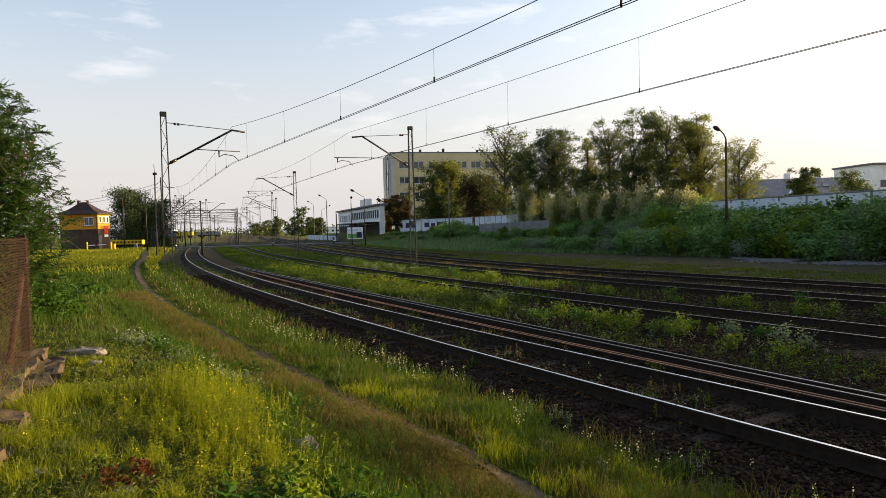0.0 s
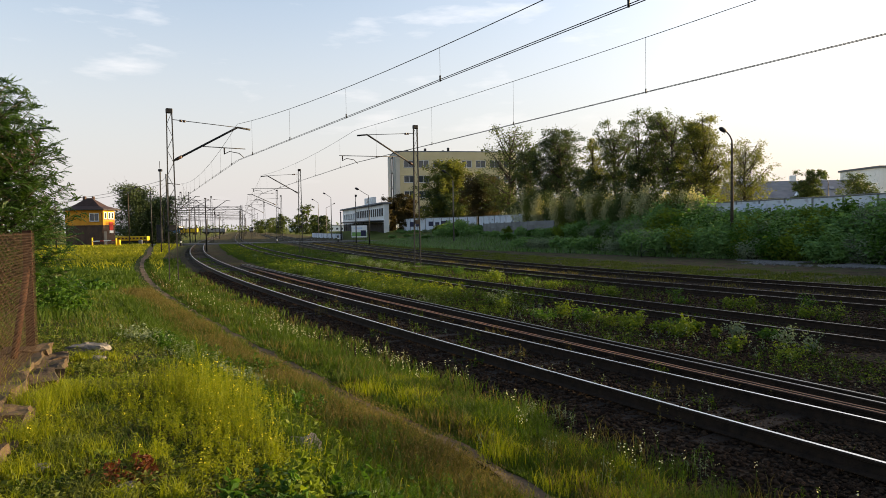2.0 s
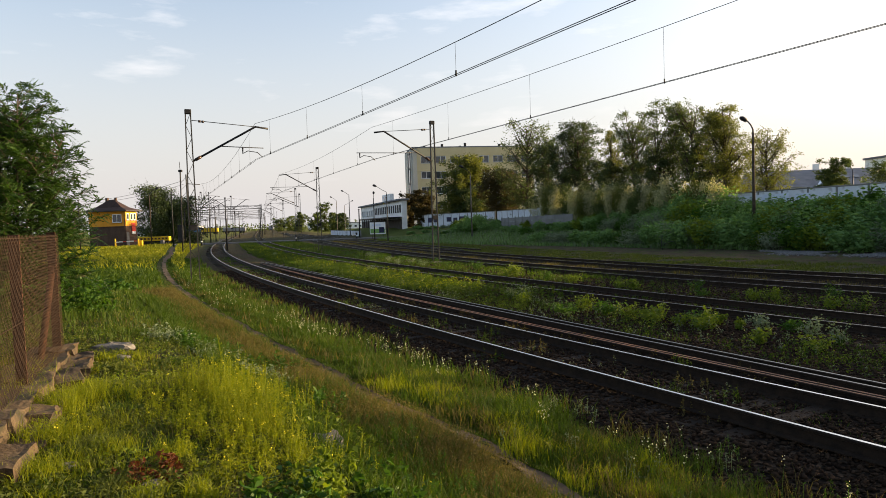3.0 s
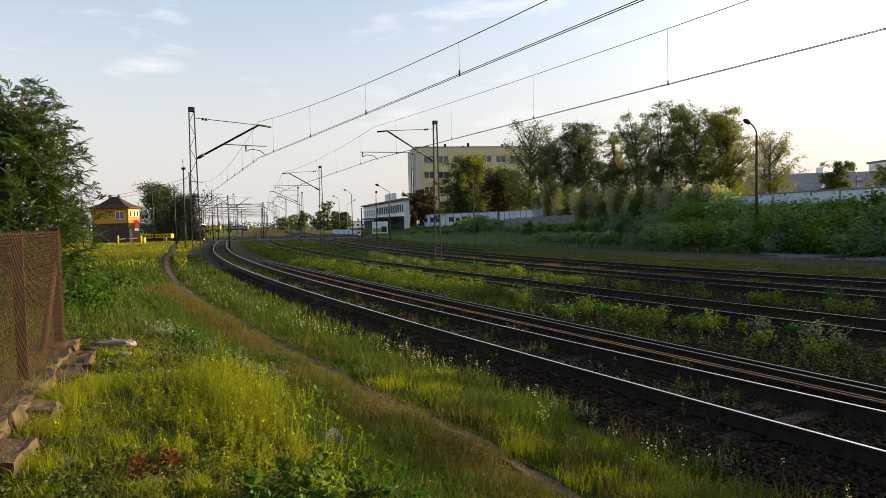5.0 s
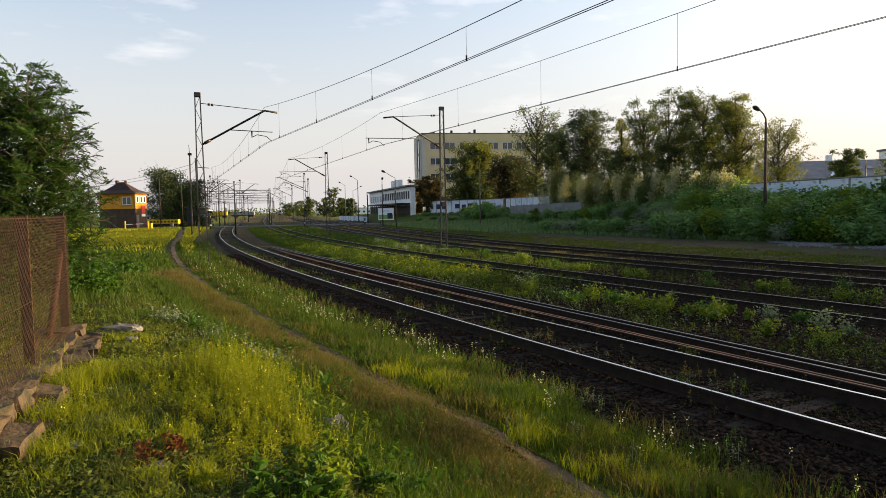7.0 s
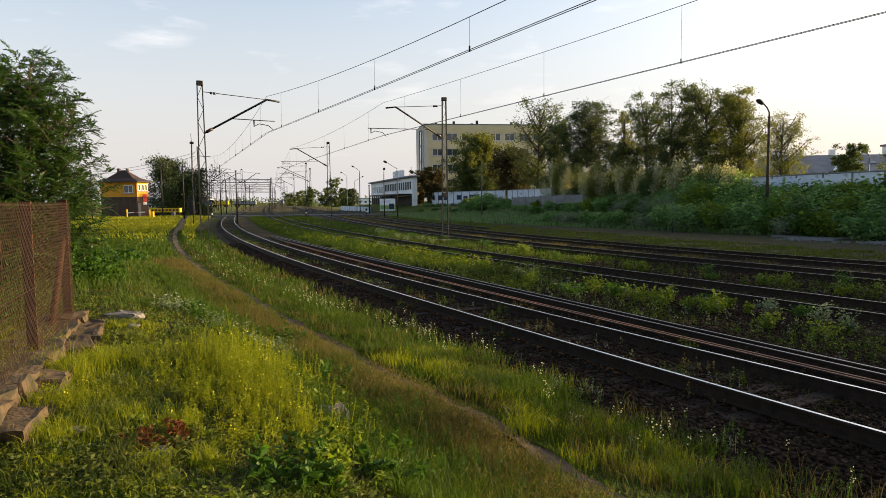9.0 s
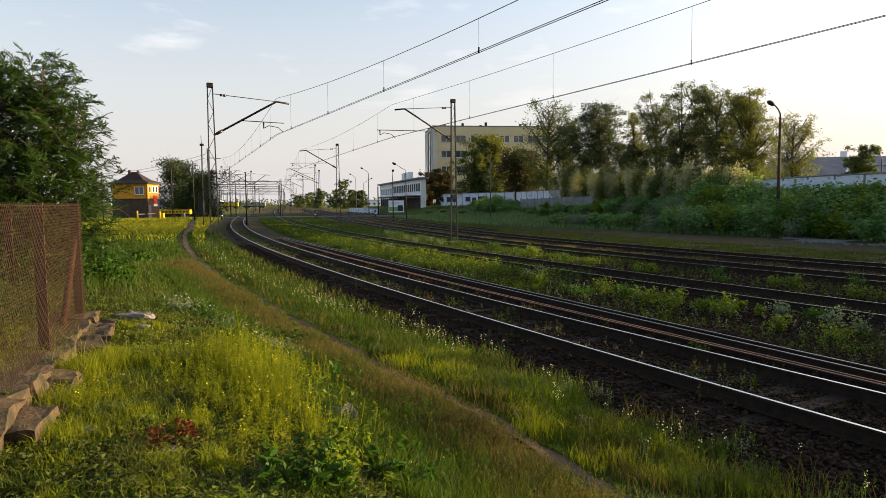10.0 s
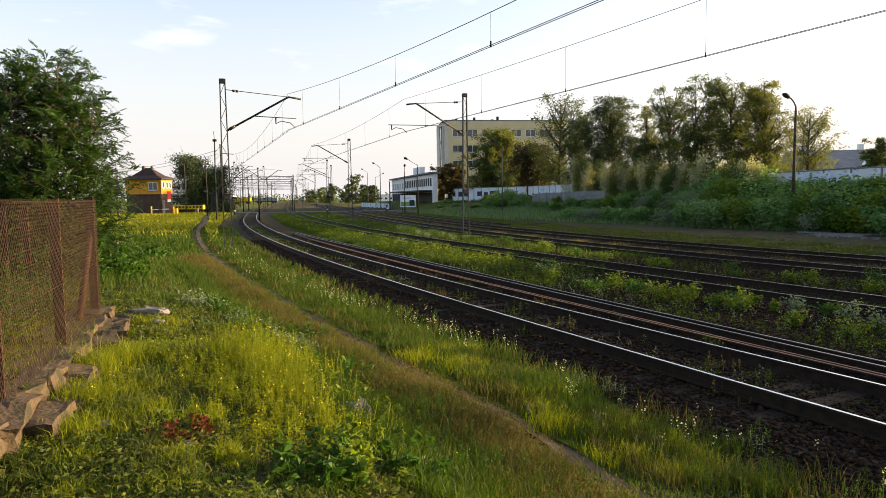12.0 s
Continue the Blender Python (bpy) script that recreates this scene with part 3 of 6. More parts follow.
def tree(at, height, radius, leaf_mat, count, size, seed, lean=(0, 0), clear=0.25, lobes=14, stems=1, airy=0.55, label="leafy tree", category="tree", name="tree", top_heavy=0.0, leaf_aspect=0.5):
    """Tapered trunk, limbs and a crown of small leaves in uneven clumps."""
    rng = np.random.default_rng(seed)
    root = empty(name, Matrix.Translation(at), label, category)
    pieces, clumps = [], []
    for s_ in range(stems):
        off = rng.normal(0, 0.12 * radius, 2) if stems > 1 else np.zeros(2)
        tops = np.array([lean[0] + off[0] * 3, lean[1] + off[1] * 3, height * (0.92 if s_ == 0 else rng.uniform(0.7, 0.9))])
        path = []
        for k in range(7):
            f = k / 6
            path.append(Vector((off[0] + tops[0] * f + rng.normal(0, 0.03 * radius), off[1] + tops[1] * f + rng.normal(0, 0.03 * radius), -0.15 + (tops[2] + 0.15) * f)))
        r0 = height * 0.02 / math.sqrt(stems)
        pieces.append(tube_data(path, [r0 * (1 - 0.9 * k / 6) + 0.006 for k in range(7)], 7))
        for j in range(lobes // stems):
            f = clear + (1 - clear) * (j + rng.uniform(0, 1)) / (lobes // stems)
            q = min(int(max(f - 0.15, 0.08) * 6), 5)
            base = path[q].lerp(path[q + 1], max(f - 0.15, 0.08) * 6 - q)
            ang = rng.uniform(0, 2 * math.pi)
            prof = 0.25 + 0.8 * math.sin(math.pi * min(max((f - clear * 0.6) / (1.08 - clear * 0.6), 0.02), 1)) ** 0.7 * (1 + top_heavy * f)
            rr = radius * prof * rng.uniform(0.45, 1.0)
            end = Vector((base.x + math.cos(ang) * rr, base.y + math.sin(ang) * rr, min(height * f + rng.uniform(0.0, 0.06) * height, height)))
            mid = base.lerp(end, 0.5) + Vector((0, 0, -0.02 * height))
            pieces.append(tube_data([base, mid, end], [r0 * 0.42, r0 * 0.25, r0 * 0.08], 5))
            for b_ in range(10):
                g = rng.uniform(0.35, 1.0)
                st = mid.lerp(end, max(g * 2 - 1, 0)) if g > 0.5 else base.lerp(mid, g * 2)
                tip = st + Vector(rng.normal(0, 1, 3) * [radius * 0.3, radius * 0.3, radius * 0.22])
                pieces.append(tube_data([st, tip], [r0 * 0.12, r0 * 0.04], 4))
                clumps += [tuple(tip), tuple(tip), tuple(st.lerp(tip, 0.65))]
            clumps.append(tuple(end))
    joined("trunk", pieces, M["bark"], root, smooth=True)
    cl = np.array(clumps)
    cl[:, 2] = np.minimum(cl[:, 2], height * 0.985)
    sp = radius * 0.082 * (0.5 + airy)
    v, f = leaves(cl, (sp, sp, sp * 0.8), count, size, rng, leaf_aspect)
    mesh_object("crown", v, f, leaf_mat, root)
    return root


def shrub(at, size, leaf_mat, count, leaf, seed, label, name="shrub", category="shrub", flat=0.6):
    """Several stems and an uneven mound of leaf clumps."""
    rng = np.random.default_rng(seed)
    root = empty(name, Matrix.Translation(at), label, category)
    pieces, clumps = [], []
    for j in range(16):
        ang, rr = rng.uniform(0, 2 * math.pi), math.sqrt(rng.uniform(0, 1))
        h = size[2] * (1 - 0.55 * rr * rr) * rng.uniform(0.72, 1.0)
        tip = Vector((math.cos(ang) * rr * size[0], math.sin(ang) * rr * size[1], h))
        st = Vector((tip.x * 0.3, tip.y * 0.3, -0.1))
        mid = st.lerp(tip, 0.55) + Vector((0, 0, 0.08 * h))
        pieces.append(tube_data([st, mid, tip], [0.022, 0.015, 0.004], 4))
        for f in (0.25, 0.45, 0.6, 0.75, 0.9, 1.0):
            q = st.lerp(mid, f * 1.8) if f < 0.55 else mid.lerp(tip, (f - 0.55) / 0.45)
            clumps.append(tuple(q + Vector(rng.normal(0, 0.1, 3) * [size[0], size[1], 0.3])))
    joined("stem", pieces, M["bark"], root)
    cl = np.array(clumps)
    cl[:, 2] = np.maximum(cl[:, 2], 0.1)
    v, f = leaves(cl, (size[0] * 0.16, size[1] * 0.16, size[2] * 0.11), count, leaf, rng, 0.5, flat)
    v[:, 2] = np.maximum(v[:, 2], -0.05)
    mesh_object("foliage", v, f, leaf_mat, root)
    return root


# trees behind the wall on the right
def wall_y(ratio):
    """Where the direction x/y = ratio meets the wall."""
    return 38.9 / (ratio + 0.247) if ratio > 0.1 else 90.6 / (ratio + 0.709)


def wall_tree(ratio, behind, rise, half, leaf_mat, count, size, seed, label, **kw):
    """A tree behind the wall; rise: slope from the eye to its top, half: its half width over its distance."""
    depth = wall_y(ratio) + behind
    x = ratio * depth
    z = gz(x, depth) - 0.05
    return tree(Vector((x, depth, z)), 2.35 + (rise - 0.002) * depth - z, half * 1.08 * depth, M[leaf_mat], int(count * 1.9), 1.0 * size * depth / 80, seed, label=label, **kw)


wall_tree(0.144, 6, 0.152, 0.043, "tree", 5600, 0.22, 11, "tall airy tree with drab green leaves behind the wall", clear=0.15, airy=0.7, lobes=34)
wall_tree(0.050, 8, 0.100, 0.034, "tree_light", 17000, 0.24, 13, "round green tree in front of the yellow building", clear=0.06, lobes=34, airy=0.6)
wall_tree(0.056, 6, 0.060, 0.030, "tree_dark", 7000, 0.24, 41, "low green tree in front of the yellow building", clear=0.05)
wall_tree(-0.030, 5, 0.046, 0.018, "tree_red", 7000, 0.22, 14, "reddish leafy tree beside the yellow building", clear=0.05)
wall_tree(-0.012, 2, 0.050, 0.018, "tree_red", 6000, 0.22, 42, "low reddish tree beside the yellow building", clear=0.05)
wall_tree(0.104, 6, 0.078, 0.032, "tree_red", 12000, 0.24, 12, "wide reddish tree covering the yellow facade", clear=0.05, lobes=28)
wall_tree(0.178, 7, 0.115, 0.026, "tree_dark", 8000, 0.22, 15, "dark tree behind the concrete wall", clear=0.1, lobes=26)
wall_tree(0.225, 6, 0.147, 0.036, "tree_dark", 13000, 0.20, 16, "dense dark tree with a compact crown behind the wall", clear=0.4, airy=0.5, lobes=28, top_heavy=0.5)
wall_tree(0.212, 8, 0.085, 0.036, "tree_dark", 9000, 0.22, 27, "low dark tree behind the wall", clear=0.05)
wall_tree(0.275, 6, 0.131, 0.020, "tree_light", 5200, 0.20, 17, "light green slender tree behind the wall", clear=0.1, airy=0.6, lobes=24)
wall_tree(0.285, 7, 0.085, 0.036, "tree_dark", 10000, 0.22, 43, "low dark tree behind the wall", clear=0.05)
wall_tree(0.307, 7, 0.160, 0.029, "tree", 6000, 0.19, 18, "tall tree with clumped leaves behind the wall", clear=0.45, lobes=22, airy=0.5, top_heavy=0.5)
wall_tree(0.346, 7, 0.175, 0.033, "tree", 9000, 0.19, 44, "tall slender tree with a forked trunk behind the wall", clear=0.42, lobes=26, stems=2, airy=0.5, top_heavy=0.5)
wall_tree(0.352, 8, 0.100, 0.038, "tree_dark", 11000, 0.20, 28, "low dark tree behind the wall", clear=0.05)
wall_tree(0.397, 8, 0.174, 0.031, "tree", 10000, 0.19, 19, "tall dark-limbed tree behind the wall", clear=0.4, lobes=28, airy=0.5, top_heavy=0.4)
wall_tree(0.447, 8, 0.167, 0.038, "tree_light", 18000, 0.19, 20, "tall dense tree with sunlit crown behind the wall", clear=0.1, lobes=38, airy=0.55)
wall_tree(0.420, 10, 0.100, 0.036, "tree_dark", 10000, 0.20, 29, "low dark tree behind the wall", clear=0.05)
wall_tree(0.512, 8, 0.126, 0.032, "tree_light", 6600, 0.19, 21, "airy tree with sparse yellowish leaves", clear=0.1, lobes=34, airy=0.6)
wall_tree(0.616, 6, 0.078, 0.024, "tree", 13000, 0.20, 22, "small round drab tree behind the wall", clear=0.05)
wall_tree(0.690, 6, 0.072, 0.030, "tree", 6000, 0.20, 23, "small tree behind the wall", clear=0.05)

# bushes and shrubs on the embankment
k = 0
for i in range(21):
    ratio = 0.166 + 0.0135 * i
    rise = 0.046 + 0.008 * math.sin(i * 1.9) + 0.004 * math.sin(i * 4.3)
    m = ("willow", "tree_light", "willow", "tree")[i % 4]
    depth = wall_y(ratio) - 2.2 - 0.5 * (i % 3)
    x = ratio * depth
    z = gz(x, depth)
    shrub(Vector((x, depth, z)), (0.017 * depth, 1.2, 2.35 + (rise + 0.006) * depth - z), M[m], 4200, 0.19, 100 + k, "tall bush with silvery drab leaves against the wall" if m == "willow" else "tall bush with drab green leaves against the wall", "bush", "bush", flat=1.6)
    k += 1
# entries from 1.0 on belong to unseen shrubs, heightened to shade the near tracks
RISE = ((-0.05, -0.013), (0.02, -0.012), (0.04, 0.010), (0.075, 0.012), (0.1, 0.0), (0.19, 0.0), (0.27, 0.006), (0.33, 0.012), (0.38, 0.032), (0.45, 0.032), (0.49, 0.018), (0.55, 0.021), (0.72, 0.025), (1.0, 0.12), (1.6, 0.18), (2.4, 0.27))
rng_b = np.random.default_rng(5)
ratio = -0.03
# past 0.75 the shrubs are out of view, added only for their shade
while ratio < 2.3:
    y0, y1 = 46.36 / (ratio + 0.58), wall_y(ratio) - 1.2
    y0 = min(y0, y1 - 3)
    if ratio < 0.16:
        y0 = max(y0, y1 - 24)
    for row in range(3):
        depth = y0 + (y1 - y0) * (0.1, 0.45, 0.82)[row] + rng_b.uniform(-0.6, 0.6)
        r = ratio + rng_b.uniform(-0.006, 0.006)
        x = r * depth
        z = gz(x, depth)
        top = 2.35 + float(np.interp(r, *zip(*RISE))) * depth
        hgt = max((top - z) * (0.55, 0.85, 1.0)[row] * rng_b.uniform(0.8, 1.1), 0.5)
        if r < 0.16 and rng_b.random() < 0.35 and not 0.03 < r < 0.09:
            hgt *= 0.5
        wd = max(0.55 * hgt, 0.6) * rng_b.uniform(0.8, 1.2) + 0.3
        mm = "shrub" if rng_b.random() < 0.5 else ("nettle", "sage", "lime", "sage")[int(rng_b.integers(0, 4))]
        shrub(Vector((x, depth, z)), (wd, wd, hgt), M[mm], int(900 + 650 * hgt), 0.25 if mm != "sage" else 0.14, 300 + k, "grey-green shrub on the railway embankment" if mm == "sage" else "dense green shrub on the railway embankment", flat=0.35)
        k += 1
    ratio += 0.016 if ratio < 0.75 else 0.08

# unseen row of small trees right of view, added to shade the near tracks
for i in range(9):
    y = 1.0 + i * 3.6
    x = 37.5 - 0.2 * y
    tree(Vector((x, y, gz(x, y))), 4.7 + 0.5 * math.sin(i * 2.1), 2.5, M["tree_dark"], 5000, 0.32, 400 + i, clear=0.03, lobes=18, label="unseen small tree added along the wall to shade the tracks")

# trees on the left
def ash_tree(at, height, seed, env, stems, branches, label):
    """Several rising stems, ascending branches, and feathered leaves of many paired leaflets. env: heights and half widths of the crown."""
    r_ = np.random.default_rng(seed)
    root = empty("ash_tree", Matrix.Translation(at), label, "tree")
    pieces, axes, starts = [], [], []
    paths = []
    for i in range(stems):
        a = 2 * math.pi * (i + 0.3) / stems
        rr = float(np.interp(height * 0.8, *env)) * r_.uniform(0.2, 0.75)
        top = height * r_.uniform(0.78, 0.97)
        paths.append([Vector((0.10 * math.cos(a) + rr * math.cos(a) * f ** 1.3, 0.10 * math.sin(a) + rr * math.sin(a) * f ** 1.3, -0.15 + top * f)) for f in [q / 7 for q in range(8)]])
        pieces.append(tube_data(paths[-1], [0.055 * (1 - 0.88 * q / 7) for q in range(8)], 7))
    for i in range(branches):
        path = paths[i % stems]
        f = r_.uniform(0.04, 0.97)
        q = min(int(f * 7), 6)
        base = path[q].lerp(path[q + 1], f * 7 - q)
        a = r_.uniform(0, 2 * math.pi) if f > 0.6 else math.atan2(base.y, base.x) + r_.normal(0, 1.0)
        up = r_.uniform(0.25, 1.0) * (0.4 + f)
        z1 = min(base.z + up, height)
        reach = float(np.interp(z1, *env)) * r_.uniform(0.55, 1.04)
        end = Vector((math.cos(a) * reach, math.sin(a) * reach, z1))
        mid = base.lerp(end, 0.5) + Vector((0, 0, 0.06))
        pieces.append(tube_data([base, mid, end], [0.018, 0.011, 0.004], 4))
        n_ = 19
        g = r_.uniform(0.2, 1.0, n_)
        for t in g:
            p = mid.lerp(end, t * 2 - 1) if t > 0.5 else base.lerp(mid, t * 2)
            w = (end - base).normalized() * 0.7 + Vector(r_.normal(0, 0.6, 3)) * Vector((1, 1, 0.6)).length * 0.7
            starts.append(tuple(p))
            axes.append(tuple(w.normalized()))
    joined("trunk", pieces, M["bark"], root, smooth=True)
    P, A = np.array(starts), np.array(axes)
    pairs, n_ = 7, len(P)
    L = r_.uniform(0.22, 0.36, n_)
    side = np.cross(A, np.array([0, 0, 1.0])) + r_.normal(0, 0.25, (n_, 3))
    side /= np.linalg.norm(side, axis=1)[:, None]
    quads = []
    for k_ in range(pairs):
        f = (k_ + 0.8) / pairs
        c = P + A * (L * f)[:, None] - np.array([0, 0, 1.0]) * (0.10 * f * f)
        for sg in (-1, 1):
            way = side * sg * 0.9 + A * 0.55 + r_.normal(0, 0.16, (n_, 3)) - np.array([0, 0, 0.22])
            ln = (0.085 * r_.uniform(0.7, 1.25, n_) * (1 - 0.35 * abs(f - 0.45)))[:, None]
            wd = A * 0.017 + np.array([0, 0, 0.004])
            quads.append(np.stack([c, c + way * ln * 0.5 + wd, c + way * ln, c + way * ln * 0.5 - wd], 1))
    V = np.concatenate(quads).reshape(-1, 3)
    mesh_object("crown", V, np.arange(len(V)).reshape(-1, 4), M["ash"], root)


ASH = ([0.0, 0.4, 1.0, 2.2, 3.0, 3.8, 4.3, 4.7, 5.2, 5.55, 6.0], [1.4, 1.85, 1.95, 2.0, 1.9, 1.7, 1.55, 1.35, 1.05, 0.75, 0.2])
ash_z = gz(-10.1, 16.0)
ash_tree(Vector((-10.15, 16.0, ash_z)), 6.0 - ash_z, 31, ASH, 6, 400, "young multi-stemmed ash tree beside the fence")
ash_tree(Vector((-12.9, 16.8, gz(-12.9, 16.8))), 4.9, 32, ASH, 4, 200, "young ash tree behind the wire fence")
tree(Vector((-54.0, 130, 0)), 10.6, 5.6, M["tree_dark"], 22000, 0.34, 33, clear=0.08, lobes=30, airy=0.7, label="wide dark tree behind the signal tower")
tree(Vector((-49.0, 131, 0)), 8.8, 4.0, M["tree_dark"], 12000, 0.34, 34, clear=0.08, lobes=24, airy=0.7, label="dark tree behind the signal tower")
tree(Vector((-72, 132, 0)), 8.5, 4.0, M["tree"], 6000, 0.36, 35, clear=0.1, label="green tree beyond the signal tower")
for i, (r, d, h, w, m) in enumerate(((-0.203, 330, 12, 5, "tree"), (-0.164, 300, 17, 4.5, "tree"), (-0.178, 310, 11, 4.5, "tree"), (-0.150, 290, 10, 4, "tree"), (-0.139, 260, 9, 3.5, "tree_dark"), (-0.215, 400, 11, 6, "tree"), (-0.235, 450, 11, 6, "tree"))):
    tree(Vector((r * d, d, -0.1)), h * 0.8, w * 0.8, M[m], 7000, 0.45, 60 + i, clear=0.05, label="distant hazy green tree beyond the station")


# ---------------------------------------------------------------- concrete wall on the right
def build_wall():
    root = empty("wall_east", Matrix.Identity(4), "long concrete panel wall with peeling pale paint and stains", "wall", kind="structure")
    me = bpy.data.meshes.new("panel")
    bm = box((2.42, 0.12, 2.5), (0, 0, 1.25), 0.015)
    bm.to_mesh(me)
    bm.free()
    me.materials.append(M["wall_paint"])
    mp = bpy.data.meshes.new("post")
    bm = box((0.16, 0.2, 2.62), (0, 0, 1.31), 0.02)
    bm.to_mesh(mp)
    bm.free()
    mp.materials.append(M["concrete"])
    mc = bpy.data.meshes.new("coping")
    bm = box((2.5, 0.22, 0.09), (0, 0, 2.55), 0.02)
    bm.to_mesh(mc)
    bm.free()
    mc.materials.append(M["concrete"])
    rnd = random.Random(3)
    y = 6.0
    while y < 132:
        x = float(wall_x(y))
        dx = float(wall_x(y + 0.5) - wall_x(y - 0.5))
        n_ = math.hypot(dx, 1)
        rot = Matrix.Rotation(math.atan2(1, dx), 4, "Z")
        at = Vector((x, y, 1.40 + rnd.uniform(-0.02, 0.02)))
        for name, mesh, k in (("panel", me, 1.25), ("coping", mc, 1.25), ("post", mp, 0.0)):
            o = new(name, mesh)
            o.parent = root
            o.matrix_local = Matrix.Translation(at + Vector((dx / n_ * k, 1 / n_ * k, 0))) @ rot
        y += 2.5 / n_
    return root


build_wall()


def wall_patch(y0, y1, z0, z1, material, label):
    """A flat sprayed patch on the wall's track side."""
    a, b = Vector((float(wall_x(y0)) - 0.14, y0, 0)), Vector((float(wall_x(y1)) - 0.14, y1, 0))
    return tagged(mesh_object("graffiti", [a + Vector((0, 0, z0)), b + Vector((0, 0, z0)), b + Vector((0, 0, z1)), a + Vector((0, 0, z1))], [(0, 1, 2, 3)], material), label, "graffiti", "graffiti on the wall")


rnd = random.Random(9)
for i in range(4):
    y0 = 47.0 + i * 1.9
    wall_patch(y0, y0 + rnd.uniform(1.0, 1.7), 2.3 + rnd.uniform(0, 0.2), 3.6 + rnd.uniform(0, 0.2), M["spray"], "pale blue sprayed patch on the concrete wall")
y0 = 119.5
for i in range(8):
    w_ = rnd.uniform(0.9, 1.6)
    if i not in (3, 6):
        wall_patch(y0, y0 + w_, 2.3 + rnd.uniform(-0.1, 0.15), 3.3 + rnd.uniform(-0.2, 0.1), M["navy"], "dark sprayed block on the pale wall")
    y0 += w_ + 0.45


def low_fence():
    """Older grey slab fence in front of the pale wall."""
    root = empty("slab_fence", Matrix.Identity(4), "low weathered grey concrete slab fence on the embankment", "fence")
    for i in range(9):
        f = i / 9
        x, y = 9.6 + 6.4 * f, 92 - 17 * f
        x1, y1 = 9.6 + 6.4 * (i + 1) / 9, 92 - 17 * (i + 1) / 9
        L = math.hypot(x1 - x, y1 - y)
        rot = Matrix.Rotation(math.atan2(y1 - y, x1 - x), 4, "Z")
        z = gz(x, y) - 0.1
        for r in range(3):
            bm = box((L - 0.14, 0.07, 0.53), (0, 0, 0.27 + r * 0.545), 0.012, None)
            bmesh.ops.transform(bm, matrix=Matrix.Translation(((x + x1) / 2, (y + y1) / 2, z)) @ rot, verts=bm.verts)
            part("slab", bm, M["concrete"], root)
        bm = box((0.14, 0.14, 1.75), (0, 0, 0.87), 0.015)
        bmesh.ops.transform(bm, matrix=Matrix.Translation((x, y, z)) @ rot, verts=bm.verts)
        part("post", bm, M["concrete"], root)


low_fence()


# ---------------------------------------------------------------- buildings
def wall_window(parent, local, w, h, name="window", panes=2):
    """Recessed window: frame bars, panes, sill. local: pose whose x runs along the wall and -y looks out."""
    win = new(name)
    win.parent = parent
    win.matrix_local = local
    for sg in (-1, 1):
        part("frame_bar", box((0.09, 0.10, h), (sg * (w / 2 - 0.045), -0.02, 0)), M["frame"], win)
        part("frame_bar", box((w, 0.10, 0.09), (0, -0.02, sg * (h / 2 - 0.045))), M["frame"], win)
    for i in range(1, panes):
        part("mullion", box((0.07, 0.09, h - 0.18), (-w / 2 + w * i / panes, -0.02, 0)), M["frame"], win)
    for i in range(panes):
        part("pane", box((w / panes - 0.1, 0.02, h - 0.16), (-w / 2 + w * (i + 0.5) / panes, 0.01, 0)), M["glass"], win)
    part("sill", box((w + 0.14, 0.2, 0.05), (0, -0.10, -h / 2 - 0.03)), M["concrete"], win)
    return win


def yellow_building():
    ang = math.atan2(4, 26)
    root = empty("office_building", Matrix.Translation((-4.0, 142.0, 0.4)) @ Matrix.Rotation(ang, 4, "Z"), "four-storey office block with yellow panels and paired windows", "building")
    W, D, H, base, storey = 27.0, 13.0, 18.0, 1.6, 3.3
    part("wall", box((W, D, H), (W / 2, D / 2 + 0.25, H / 2)), M["band"], root)
    for fl in range(6):
        z0 = base + fl * storey - 1.75 if fl else 0.0
        z1 = base + fl * storey - 0.05 if fl < 5 else H + 0.1
        part("spandrel", box((W - 0.4, 0.22, z1 - z0), (W / 2, 0.14, (z0 + z1) / 2)), M["yellow_wall"], root)
    part("side_wall", box((0.24, D - 0.8, H), (-0.12, D / 2 + 0.3, H / 2)), M["band"], root)
    part("corner_pier", box((0.9, 0.3, H), (0.45, 0.08, H / 2)), M["band"], root)
    for fl in range(5):
        zc = base + fl * storey + 0.75
        for b in range(8):
            xc = 2.9 + b * 3.2
            wall_window(root, Matrix.Translation((xc, 0.18, zc)), 2.3, 1.55)
            part("pier", box((0.9, 0.2, 1.6), (xc - 1.6, 0.15, zc)), M["yellow_wall"], root)
    part("parapet", box((W + 0.3, D + 0.3, 0.25), (W / 2, D / 2 + 0.2, H + 0.22)), M["grey_roof"], root)
    # glazed stair strip on the end wall
    for fl in range(5):
        part("stair_frame", box((0.1, 3.2, 0.14), (-0.32, 4.0, base + fl * storey + 2.3)), M["dark_steel"], root)
        part("stair_pane", box((0.05, 3.0, 2.9), (-0.29, 4.0, base + fl * storey + 0.8)), M["glass"], root)
    for k in (2.4, 5.6):
        part("stair_post", box((0.12, 0.14, H - 1), (-0.34, k, H / 2)), M["dark_steel"], root)
    for i, (x, h) in enumerate(((3, 0.6), (7, 0.9), (11, 0.5), (12.2, 1.1), (20, 0.8), (24, 0.7))):
        part("roof_vent", box((0.5, 0.5, h), (x, 3.0, H + 0.3 + h / 2), 0.04), M["dark_steel"], root)


yellow_building()


